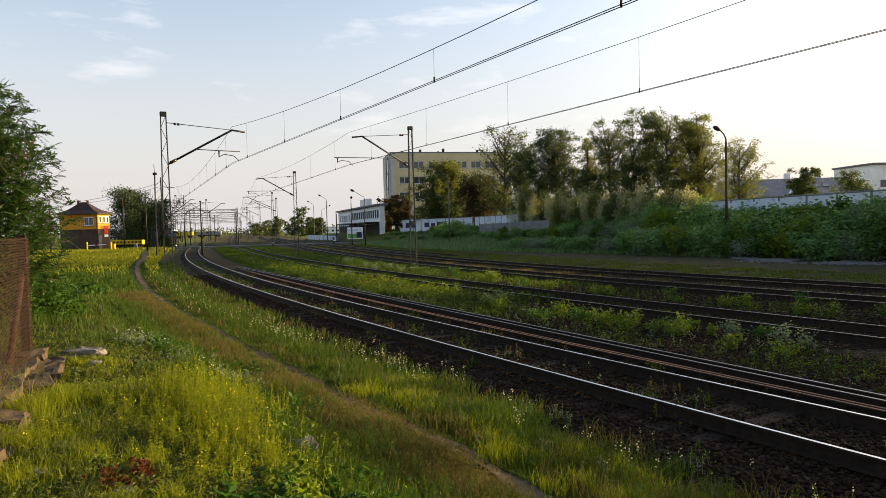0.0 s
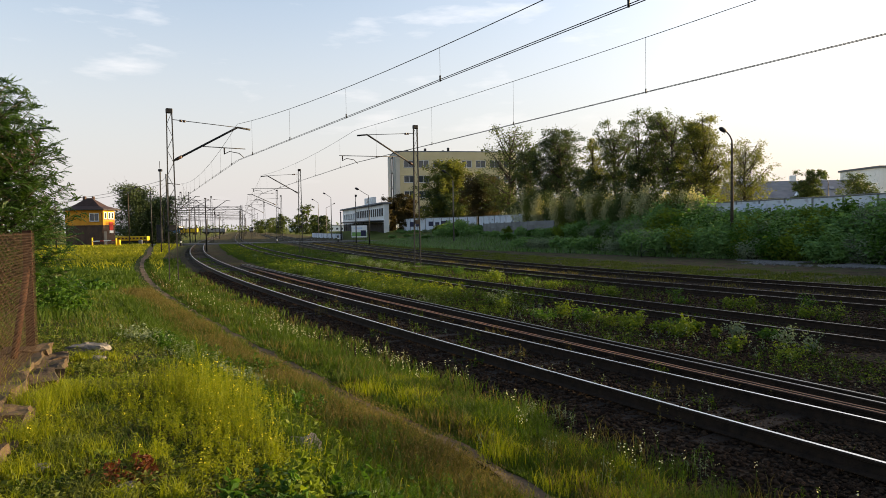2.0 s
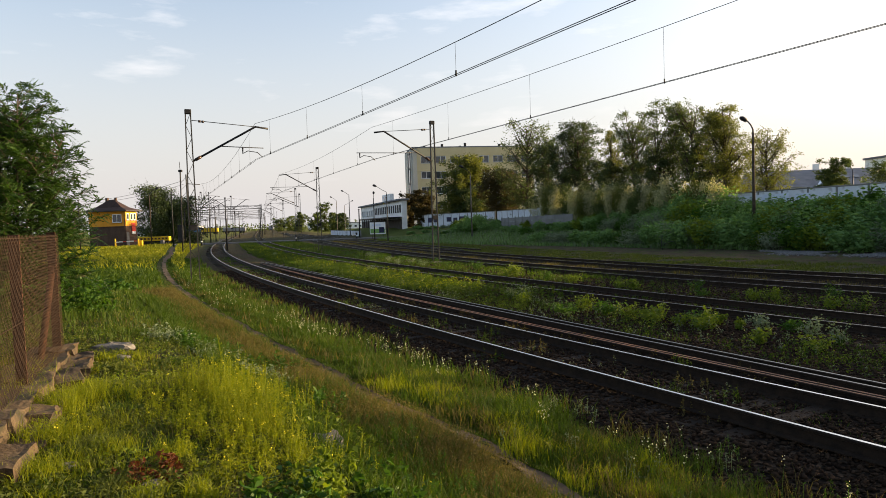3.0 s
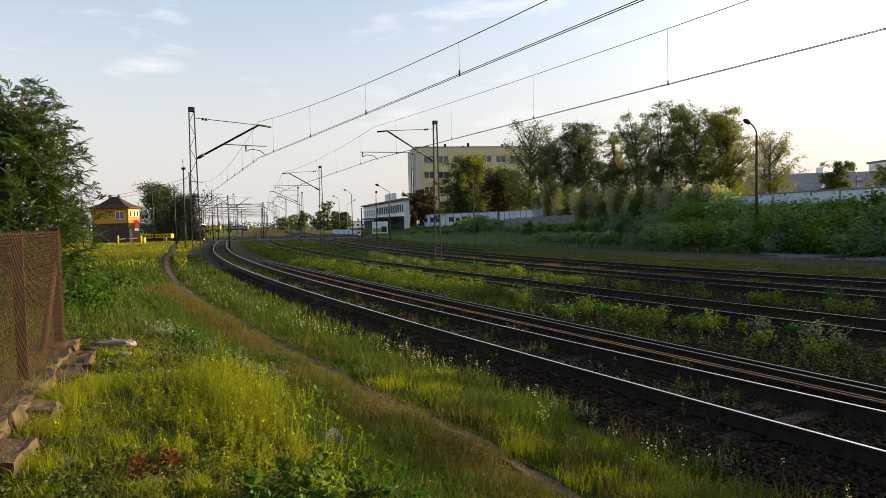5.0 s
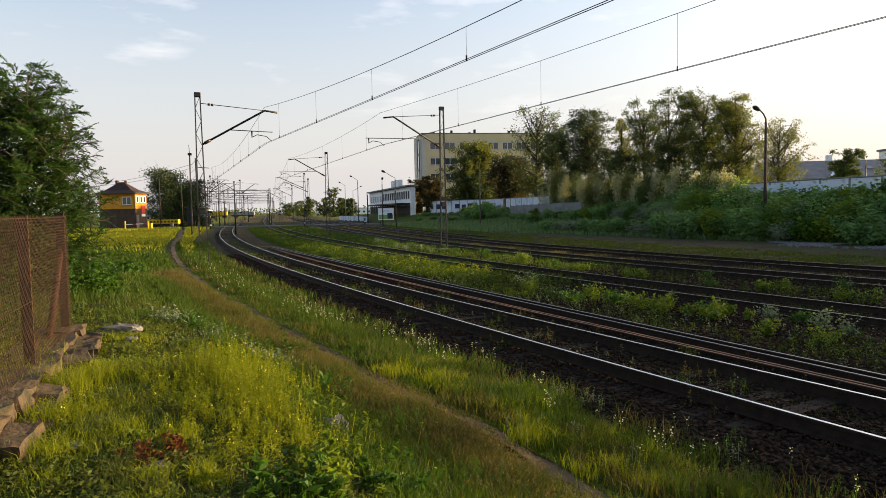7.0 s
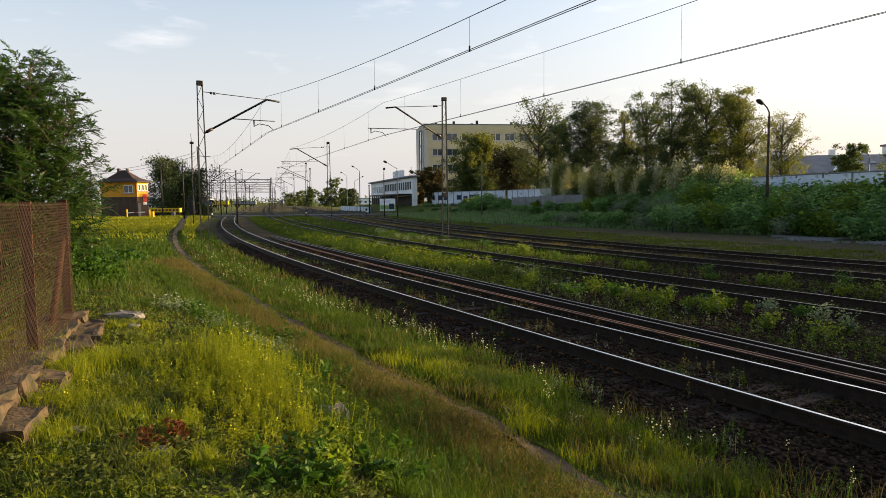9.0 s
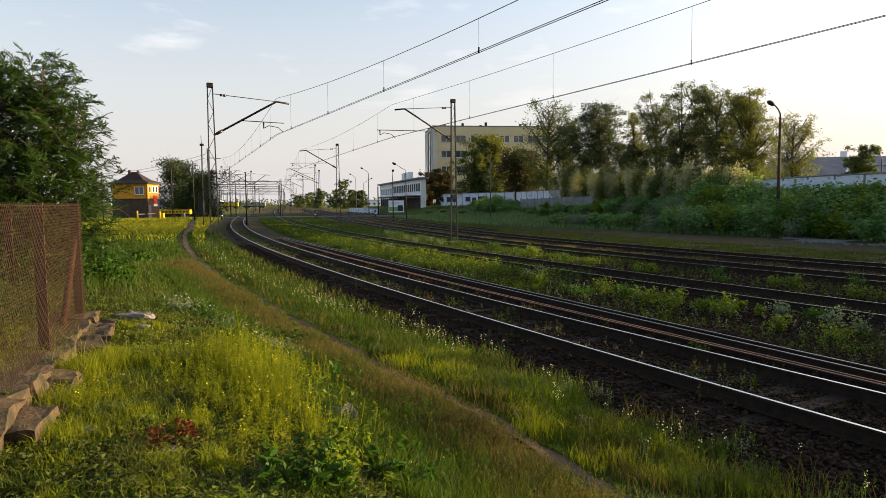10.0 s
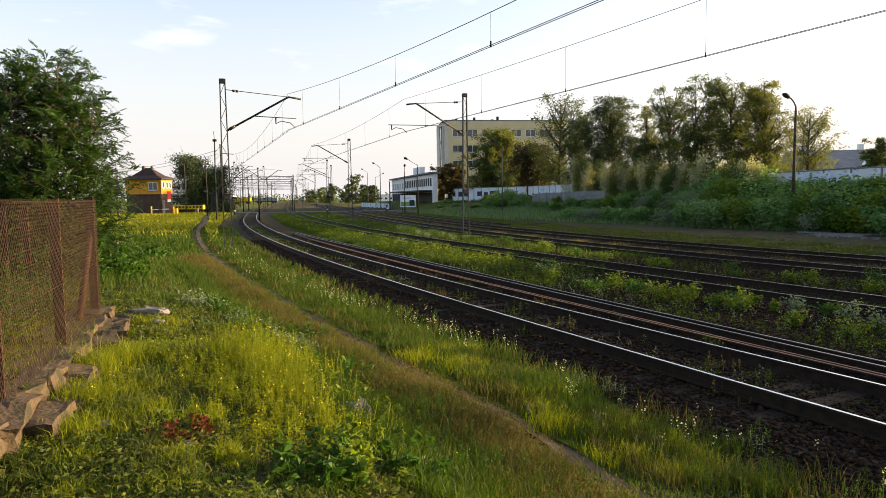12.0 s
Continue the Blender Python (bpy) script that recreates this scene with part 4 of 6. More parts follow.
def warehouse():
    u = Vector((-14.3, 51.0, 0)).normalized()
    rot = Matrix.Rotation(math.atan2(u.y, u.x), 4, "Z")
    root = empty("station_warehouse", Matrix.Translation((-6.2, 132.0, 0)) @ rot, "long white station warehouse with a dark loading canopy", "building")
    L, D, H = 50.0, 1.0, 7.0
    # local x along the track, +y towards the track
    part("wall", box((L, D, H), (L / 2, -D / 2, H / 2)), M["white"], root)
    part("plinth", box((L + 0.1, 0.3, 1.0), (L / 2, 0.1, 0.5)), M["plinth"], root)
    part("roof", box((L + 0.8, D + 1.2, 0.35), (L / 2, -D / 2 + 0.1, H + 0.18), 0.05), M["grey_roof"], root)
    part("canopy", box((34.0, 3.2, 0.3), (17.5, 1.5, 3.6), 0.05), M["dark_steel"], root)
    # flat dark sheet on the lower wall, painting in the shade under the canopy
    part("recess", box((48.0, 0.1, 3.2), (24.4, 0.08, 1.65)), M["plinth"], root)
    for i in range(12):
        tube("canopy_post", [(2.2 + i * 2.7, 2.7, 0), (2.2 + i * 2.7, 2.7, 3.5)], 0.1, M["bark"], root, 6)
    for i in range(14):
        part("window_opening", box((1.2, 0.08, 1.6), (1.6 + i * 2.1, 0.03, 5.4)), M["plinth"], root)
        part("window_sill", box((1.4, 0.16, 0.08), (1.6 + i * 2.1, 0.08, 4.54)), M["white"], root)
    for i in range(5):
        wall_window(root, Matrix.Translation((33 + i * 3.4, 0.06, 5.2)) @ Matrix.Rotation(math.pi, 4, "Z"), 1.6, 1.4)
    part("head_house", box((8.0, 1.0, 1.7), (16.0, -0.55, H + 1.1), 0.05), M["white"], root)
    part("head_window", box((1.2, 0.08, 0.9), (17.0, -0.03, H + 1.2)), M["glass"], root)


warehouse()


def billboard():
    root = empty("billboard", Matrix.Translation((-9.6, 113.0, 0.2)) @ Matrix.Rotation(radians(-12), 4, "Z") @ Matrix.Scale(0.6, 4), "billboard with a plain green and white print", "billboard")
    part("board", box((4.6, 0.12, 3.4), (0, 0, 2.5), 0.02), M["frame"], root)
    part("print", box((4.3, 0.02, 1.2), (0, -0.075, 1.7)), M["green"], root)
    part("print_block", box((1.5, 0.02, 1.6), (1.2, -0.09, 2.0)), M["navy"], root, "dark printed shape")
    part("print_bar", box((2.6, 0.02, 0.5), (-0.4, -0.075, 3.4)), M["spray"], root)
    for sg in (-1, 1):
        tube("leg", [(sg * 1.7, 0.1, -0.6), (sg * 1.7, 0.1, 1.0)], 0.07, M["dark_steel"], root)


billboard()


def yard_fence():
    root = empty("yard_fence", Matrix.Identity(4), "pale grey concrete yard fence near the warehouse", "fence")
    for i in range(11):
        p = Vector((-15.5 - i * 1.2, 140 + i * 4.0, -0.15))
        q = Vector((-15.5 - (i + 1) * 1.2, 140 + (i + 1) * 4.0, -0.15))
        rot = Matrix.Rotation(math.atan2(q.y - p.y, q.x - p.x), 4, "Z")
        bm = box(((q - p).length - 0.1, 0.1, 1.2), (0, 0, 0.6), 0.02)
        bmesh.ops.transform(bm, matrix=Matrix.Translation((p + q) / 2) @ rot, verts=bm.verts)
        part("panel", bm, M["wall_paint"], root)
        bm = box((0.16, 0.2, 1.35), tuple(p + Vector((0, 0, 0.67))), 0.02)
        part("post", bm, M["concrete"], root)


yard_fence()


def signal_tower():
    root = empty("signal_tower", Matrix.Translation((-50.7, 109.0, 0.0)) @ Matrix.Rotation(radians(-7), 4, "Z") @ Matrix.Diagonal((0.80, 0.9, 1.2, 1.0)), "two-storey orange and brown signal tower with a hipped roof", "building")
    w, d = 8.0, 3.6
    part("lower_wall", box((w, d, 2.9), (-w / 2, d / 2, 1.35)), M["brown"], root)
    part("upper_wall", box((w + 0.1, d + 0.1, 2.2), (-w / 2, d / 2, 3.9)), M["orange"], root)
    part("string_course", box((w + 0.22, d + 0.22, 0.1), (-w / 2, d / 2, 2.82)), M["brown"], root)
    # hipped roof with a flatter skirt
    ov, zs = 0.85, (5.02, 5.5, 6.62)
    cx, cy = -w / 2, d / 2
    rings = []
    for (hx, hy), z in (((w / 2 + ov, d / 2 + ov), zs[0]), ((w / 2 - 1.1, d / 2 - 0.5), zs[1]), ((0.55, 0.06), zs[2])):
        rings.append([(cx - hx, cy - hy, z), (cx + hx, cy - hy, z), (cx + hx, cy + hy, z), (cx - hx, cy + hy, z)])
    V = [v for r in rings for v in r]
    F = [(i * 4 + k, i * 4 + (k + 1) % 4, i * 4 + 4 + (k + 1) % 4, i * 4 + 4 + k) for i in range(2) for k in range(4)] + [(8, 9, 10, 11), (3, 2, 1, 0)]
    mesh_object("roof", V, F, M["roof"], root)
    part("fascia", box((w + 2 * ov, d + 2 * ov, 0.14), (cx, cy, 4.98)), M["plinth"], root)
    part("chimney", box((0.5, 0.5, 1.2), (cx - 1.5, cy + 0.6, 6.3), 0.03), M["brown"], root)
    part("chimney", box((0.4, 0.4, 0.9), (cx + 0.5, cy + 0.5, 6.4), 0.03), M["brown"], root)
    wall_window(root, Matrix.Translation((-1.75, -0.06, 3.95)), 2.0, 1.15)
    for k in (0.7, 1.9, 2.9):
        wall_window(root, Matrix.Translation((0.06, k, 4.15)) @ Matrix.Rotation(math.pi / 2, 4, "Z"), 0.75, 0.95, panes=1)
    part("door", box((0.08, 0.8, 2.0), (0.03, 0.6, 1.0), 0.01), M["concrete"], root)
    part("notice", box((0.06, 1.2, 1.2), (0.09, 2.4, 2.7), 0.01), M["red"], root, "red notice board with a white lower edge")
    part("notice_strip", box((0.07, 1.2, 0.35), (0.10, 2.4, 1.95)), M["frame"], root)
    tube("downpipe", [(-0.12, -0.12, 0), (-0.12, -0.12, 4.5)], 0.05, M["brown"], root)


signal_tower()


def barrier():
    root = empty("crossing_barrier", Matrix.Translation((-48.2, 104.0, -0.05)), "lowered red and white level crossing barrier", "barrier")
    tube("post", [(-1.9, 0, 0), (-1.9, 0, 1.5)], 0.12, M["yellow"], root, 8)
    tube("post", [(1.7, 0, 0), (1.7, 0, 1.4)], 0.12, M["yellow"], root, 8)
    for i in range(6):
        part("bar_section", box((0.58, 0.07, 0.13), (-1.6 + i * 0.58, 0, 0.95 + i * 0.02)), M["red" if i % 3 == 2 else "frame"], root)
    part("drive_box", box((0.5, 0.5, 1.1), (1.9, 0.5, 0.55), 0.04), M["yellow"], root)


barrier()


def yellow_frame():
    root = empty("track_machine", Matrix.Translation((-51.0, 121.0, 0)) @ Matrix.Scale(0.6, 4), "long yellow track machine frame with dark unreadable marks", "machine")
    part("body", box((9.0, 1.8, 1.3), (0, 0, 1.75), 0.08), M["yellow"], root)
    for i in range(8):
        part("mark", box((0.62, 0.03, 0.5), (-3.8 + i * 1.08, -0.92, 1.8)), M["brown"], root)
    for i in (-3.2, -2.0, 2.0, 3.2):
        tube("wheel", [(i, -0.75, 0.5), (i, -0.6, 0.5)], 0.46, M["dark_steel"], root, 14)
        tube("wheel", [(i, 0.6, 0.5), (i, 0.75, 0.5)], 0.46, M["dark_steel"], root, 14)
    part("underframe", box((8.6, 1.4, 0.35), (0, 0, 0.95), 0.03), M["dark_steel"], root)
    part("cabinet", box((0.9, 0.9, 1.4), (4.6, -6.0, 0.65), 0.04), M["concrete"], root)


yellow_frame()


def wagon(at, way, body_mat, length, height, label, name="wagon"):
    w = Vector(way).normalized()
    root = empty(name, Matrix.Translation(at) @ Matrix.Rotation(math.atan2(w.y, w.x), 4, "Z"), label, "rail wagon", "parked rail wagons")
    part("body", box((length, 2.8, height), (0, 0, 1.25 + height / 2), 0.12), body_mat, root)
    part("underframe", box((length * 0.96, 2.0, 0.4), (0, 0, 1.05), 0.04), M["dark_steel"], root)
    part("roof", box((length * 0.98, 2.5, 0.25), (0, 0, 1.35 + height), 0.1), M["grey_roof"], root)
    for i in (-0.4, -0.27, 0.27, 0.4):
        for sg in (-1, 1):
            tube("wheel", [(i * length, sg * 0.7, 0.5), (i * length, sg * 0.83, 0.5)], 0.48, M["dark_steel"], root, 14)


for at, m, L, h, lab in (
    ((-140, 380, 0), "blue", 14, 2.6, "blue covered wagon standing far off in the yard"), ((-154, 385, 0), "grey_wagon", 13, 2.6, "grey covered wagon standing far off in the yard"),
    ((-122, 360, 0), "yellow", 9, 2.0, "orange-yellow work wagon standing far off"), ((-110, 365, 0), "grey_wagon", 12, 1.6, "grey flat-sided wagon standing far off"),
    ((-168, 390, 0), "grey_wagon", 14, 2.6, "grey covered wagon standing far off in the yard")):
    wagon(Vector(at), (1, 0.15, 0), M[m], L, h, lab)
wagon(Vector((-106, 430, 0)), (-0.255, 1, 0), M["grey_wagon"], 12, 2.2, "pale train standing far down the line", "railcar")


def house(at, turn, w, d, h, roof_h, label):
    root = empty("house", Matrix.Translation(at) @ Matrix.Rotation(radians(turn), 4, "Z"), label, "house")
    part("wall", box((w, d, h), (0, 0, h / 2)), M["white"], root)
    V = [(-w / 2 - 0.5, -d / 2 - 0.5, h), (w / 2 + 0.5, -d / 2 - 0.5, h), (w / 2 + 0.5, d / 2 + 0.5, h), (-w / 2 - 0.5, d / 2 + 0.5, h), (-w / 2 - 0.3, 0, h + roof_h), (w / 2 + 0.3, 0, h + roof_h)]
    mesh_object("roof", V, [(0, 1, 5, 4), (2, 3, 4, 5), (1, 2, 5), (3, 0, 4), (3, 2, 1, 0)], M["grey_roof"], root)
    # gable facing the yard
    g = w * 0.13
    mesh_object("gable", [(-g, -d / 2 - 0.8, h - 0.4), (g, -d / 2 - 0.8, h - 0.4), (0, -d / 2 - 0.8, h + 1.3), (-g, 0, h - 0.4), (g, 0, h - 0.4), (0, 0, h + 1.3)], [(0, 1, 2), (1, 4, 5, 2), (0, 2, 5, 3)], M["white"], root)
    for i, x in enumerate((-0.38, -0.2, 0.05, 0.3)):
        part("chimney", box((0.9, 0.7, 1.5), (x * w, 0.3, h + roof_h + 0.2), 0.03), M["white"], root)
    for x in (-0.4, -0.3, 0.2, 0.28):
        part("roof_window", box((0.9, 0.08, 1.0), (0, 0, 0), 0, Matrix.Translation((x * w, -d / 4 - 0.3, h + roof_h * 0.5 + 0.08)) @ Matrix.Rotation(-math.atan2(d / 2 + 0.5, roof_h), 4, "X")), M["glass"], root)
    for x in (-0.4, -0.25, 0.25, 0.4):
        wall_window(root, Matrix.Translation((x * w, -d / 2 - 0.03, h - 1.5)), 1.3, 1.3)


house(Vector((66, 114, 0.6)), -6, 21, 12, 5.6, 3.2, "white terrace with a grey roof and many chimneys")


def distant_block(at, w, h, label):
    root = empty("apartment_block", Matrix.Translation(at), label, "building")
    part("wall", box((w, 12, h), (0, 0, h / 2)), M["white"], root)
    part("roof", box((w + 0.6, 12.6, 0.4), (0, 0, h + 0.2)), M["grey_roof"], root)
    n_ = int(w / 4)
    for fl in range(int(h / 3)):
        for i in range(n_):
            part("window", box((1.6, 0.1, 1.4), (-w / 2 + (i + 0.5) * w / n_, -6.04, 1.8 + fl * 3)), M["glass"], root)


distant_block(Vector((98.5, 132, 1.0)), 14, 11.5, "pale apartment block behind the trees")
distant_block(Vector((-70, 480, 0)), 40, 4.2, "low pale building far down the line")
distant_block(Vector((-190, 470, 0)), 50, 5, "low pale sheds across the far yard")


# ---------------------------------------------------------------- poles and lamps
def lamp(at, height, way, label, arm=0.7, material="pole_concrete", r=0.11, head=0.62):
    root = empty("street_lamp", Matrix.Translation(at), label, "street lamp", "yard lamps")
    w = Vector(way).normalized()
    tube("pole", [(0, 0, -0.3), (0, 0, height * 0.93)], [r, r * 0.65], M[material], root, 8)
    tube("arm", [(0, 0, height * 0.9), (0, 0, height * 0.96), tuple(w * arm * 0.4 + Vector((0, 0, height))), tuple(w * arm + Vector((0, 0, height + 0.12 + arm * 0.3)))], [r * 0.45, r * 0.45, r * 0.4, r * 0.35], M["dark_steel"], root, 6)
    p = w * arm + Vector((0, 0, height + 0.12 + arm * 0.3))
    d = (w + Vector((0, 0, 0.45))).normalized()
    tube("head", [p, p + d * head * 0.25, p + d * head * 0.7, p + d * head], [0.06, 0.15, 0.17, 0.07], M["dark_steel"], root, 8)


lamp(Vector((22.6, 46.0, gz(22.6, 46))), 8.1, (-1, -0.2, 0), "tall dark-stained concrete yard lamp among the shrubs", 0.45, "bark", 0.13)
lamp(Vector((4.9, 84.0, gz(4.9, 84))), 8.6, (-1, -0.3, 0), "slender concrete yard lamp by the wall", 0.9, r=0.10)
lamp(Vector((-8.8, 98.0, 0)), 6.7, (0.2, -1, 0), "dark yard lamp near the billboard", 0.3, "dark_steel", 0.09)
lamp(Vector((-6.7, 96.0, 0)), 7.3, (-1, -0.2, 0), "dark yard lamp near the warehouse", 1.4, "dark_steel", 0.09)
lamp(Vector((-19.0, 150.0, 0)), 9.6, (-1, 0, 0), "far yard lamp beside the tracks", 1.2)
lamp(Vector((-27.0, 185.0, 0)), 9.8, (-1, 0, 0), "far yard lamp beside the tracks", 1.2)
lamp(Vector((-27.5, 205.0, 0)), 9.0, (1, 0, 0), "far yard lamp beside the tracks", 2.2)
lamp(Vector((67.0, 104.0, 1.2)), 7.5, (-1, -0.5, 0), "street lamp by the white houses", 0.5, "dark_steel")
lamp(Vector((-47.0, 110.0, 0)), 9.0, (1, 0, 0), "lamp post near the signal tower", 1.0, "bark")
lamp(Vector((-43.6, 116.0, 0)), 6.2, (1, 0, 0), "lamp post near the level crossing", 1.0, "dark_steel", 0.09)


def pole(at, height, label, cross=0.0, r=0.09, material="dark_steel"):
    root = empty("pole", Matrix.Translation(at), label, "pole", "poles in the yard")
    tube("shaft", [(0, 0, -0.3), (0, 0, height)], [r, r * 0.7], M[material], root, 8)
    if cross:
        tube("crossbar", [(-cross, 0, height - 0.5), (cross, 0, height - 0.5)], 0.04, M[material], root, 5)
    part("cap", box((r * 2.4, r * 2.4, 0.12), (0, 0, height), 0.02), M["dark_steel"], root)


pole(Vector((-54.2, 100.0, 0)), 7.4, "bare wooden pole before the signal tower", material="bark")
pole(Vector((-47.0, 88.0, 0)), 6.8, "wooden wire pole behind the ash tree", 0.5, material="bark")
pole(Vector((-24.8, 79.0, -0.1)), 6.2, "dark post beside the tracks")
pole(Vector((-42.6, 126.0, 0)), 9.5, "dark slim pole beside the tracks")
pole(Vector((-39.4, 100.0, 0)), 8.2, "tall dark pole in the far yard")
pole(Vector((-14.4, 128.0, 0)), 5.4, "dark signal post beside the siding", material="dark_steel", r=0.14)
for i in range(16):
    y = 150 + i * 17
    pole(Vector((-0.31 * y - 3 - 6 * math.sin(i * 2.3), y, 0)), 7.5 + 1.5 * math.sin(i * 1.7), "thin far pole in the railway yard", 1.2 if i % 3 == 0 else 0.0, 0.12)


def twin_mast():
    root = empty("anchor_mast", Matrix.Translation((-27.0, 72.0, -0.15)), "slender twin-legged anchor mast with a dark weight stack", "mast", "catenary masts")
    for sg in (-1, 1):
        tube("leg", [(sg * 0.42, 0, 0), (sg * 0.3, 0, 9.0 if sg < 0 else 8.6)], 0.075, M["mast"], root, 6)
    for i in range(10):
        tube("brace", [(-0.4, 0, 0.4 + i * 0.8), (0.4, 0, 1.2 + i * 0.8)], 0.018, M["mast"], root, 4)
    part("weight", box((0.5, 0.5, 1.9), (-0.55, 0, 2.2), 0.05), M["dark_steel"], root)
    part("cap", box((0.4, 0.25, 0.25), (-0.28, 0, 9.0), 0.03), M["dark_steel"], root)
    tube("arm", [(0.3, 0, 7.6), (1.6, 0.5, 7.5)], 0.04, M["dark_steel"], root, 5)
    tube("arm", [(0.3, 0, 6.0), (1.6, 0.5, 5.8)], 0.03, M["dark_steel"], root, 5)
    tube("spike", [(-0.3, 0, 9.0), (-0.35, 0, 10.0)], 0.03, M["dark_steel"], root, 5)


twin_mast()


def gantry(y, x0, x1, height):
    root = empty("catenary_gantry", Matrix.Identity(4), "wide lattice gantry over the far tracks", "gantry", "gantries")
    for x in (x0, x1):
        for k in (-0.2, 0.2):
            tube("leg", [(x + k, y, -0.2), (x + k * 0.6, y, height + 0.4)], 0.08, M["mast"], root, 6)
        for i in range(7):
            tube("brace", [(x - 0.2, y, 0.4 + i), (x + 0.2, y, 1.2 + i)], 0.025, M["mast"], root, 4)
    for z in (height, height - 0.6):
        tube("beam", [(x0, y, z), (x1, y, z)], 0.07, M["mast"], root, 5)
    n_ = int((x1 - x0) / 1.2)
    for i in range(n_):
        a, b = x0 + (x1 - x0) * i / n_, x0 + (x1 - x0) * (i + 1) / n_
        tube("lacing", [(a, y, height if i % 2 else height - 0.6), (b, y, height - 0.6 if i % 2 else height)], 0.03, M["mast"], root, 4)
    for i in range(1, 4):
        x = x0 + (x1 - x0) * i / 4
        tube("hanger", [(x, y, height), (x, y, height - 1.6)], 0.05, M["dark_steel"], root, 5)
        tube("steady_arm", [(x, y, height - 1.6), (x + 1.4, y, height - 1.9)], 0.04, M["dark_steel"], root, 5)


gantry(142, -60, -37, 7.2)
gantry(190, -78, -50, 7.4)
gantry(250, -100, -64, 7.6)
gantry(330, -130, -84, 7.8)
# feeder wires to the signal tower
for z0, z1 in ((6.6, 7.8), (6.3, 7.4)):
    tagged(tube("feeder_wire", [Vector((-47.0 + 20 * f, 88 - 16 * f, z0 + (z1 - z0) * f - 1.6 * f * (1 - f))) for f in [i / 12 for i in range(13)]], 0.02, M["wire"], None, 4), "thin dark feeder wire between two poles", "wire", "feeder wires")


def point_post(at, label):
    root = empty("marker_post", Matrix.Translation(at), label, "post", "marker posts")
    tube("shaft", [(0, 0, -0.2), (0, 0, 0.95)], 0.11, M["dark_steel"], root, 8)
    tube("band", [(0, 0, 0.5), (0, 0, 0.68)], 0.125, M["frame"], root, 8)
    tube("knob", [(0, 0, 0.95), (0, 0, 1.05), (0, 0, 1.16)], [0.16, 0.18, 0.06], M["dark_steel"], root, 8)


point_post(Vector((-38.0, 108.0, -0.1)), "short dark point post beside the switch")
point_post(Vector((-23.4, 112.0, -0.1)), "short dark point post between the tracks")
point_post(Vector((-13.6, 116.0, -0.1)), "short dark point post beside the siding")


def crossing():
    V = []
    for x, y in ((-62, 112), (-5, 118), (-5, 121.5), (-62, 116)):
        V.append((x, y, 0.03))
    V += [(x, y, -0.2) for x, y, z in V]
    ob = mesh_object("crossing_road", V, [(0, 1, 2, 3), (4, 5, 1, 0), (5, 6, 2, 1), (6, 7, 3, 2), (7, 4, 0, 3), (7, 6, 5, 4)], M["grit"])
    tagged(ob, "pale level crossing road over the tracks", "road", kind="structure")


crossing()


# ---------------------------------------------------------------- fence with stone footing
FENCE = (Vector((-4.91, 8.53, 0)), Vector((-2.52, 2.5, 0)))
BACK = (Vector((-4.91, 8.53, 0)), Vector((-10.6, 14.4, 0)))


def chain_link(name, a, b, z0, z1, parent, pitch=0.064, r=0.0021):
    """Crossing wires of a chain-link net, each with its slight waves."""
    L, H = (b - a).length, z1 - z0
    u = (b - a).normalized()
    n_ = Vector((-u.y, u.x, 0))
    V, F = [], []
    for sg in (1, -1):
        k = -H
        while k < L + H:
            pts = []
            for i in range(2):
                z = H * i
                pts.append((k + (z if sg > 0 else H - z), z))
            (s0, q0), (s1, q1) = pts
            ds = s1 - s0
            lo, hi = sorted(((0 - s0) / ds, (L - s0) / ds))
            t0, t1 = max(0, lo), min(1, hi)
            if t1 - t0 > 0.02:
                p = a + u * (s0 + ds * t0) + Vector((0, 0, z0 + q0 + (q1 - q0) * t0)) + n_ * (0.002 * sg)
                q = a + u * (s0 + ds * t1) + Vector((0, 0, z0 + q0 + (q1 - q0) * t1)) + n_ * (0.002 * sg)
                v, f = tube_data([p, q], r, 3)
                o = len(V)
                V += v
                F += [tuple(i + o for i in g) for g in f]
            k += pitch
    return mesh_object(name, V, F, M["mesh"], parent, "rusty chain-link net")


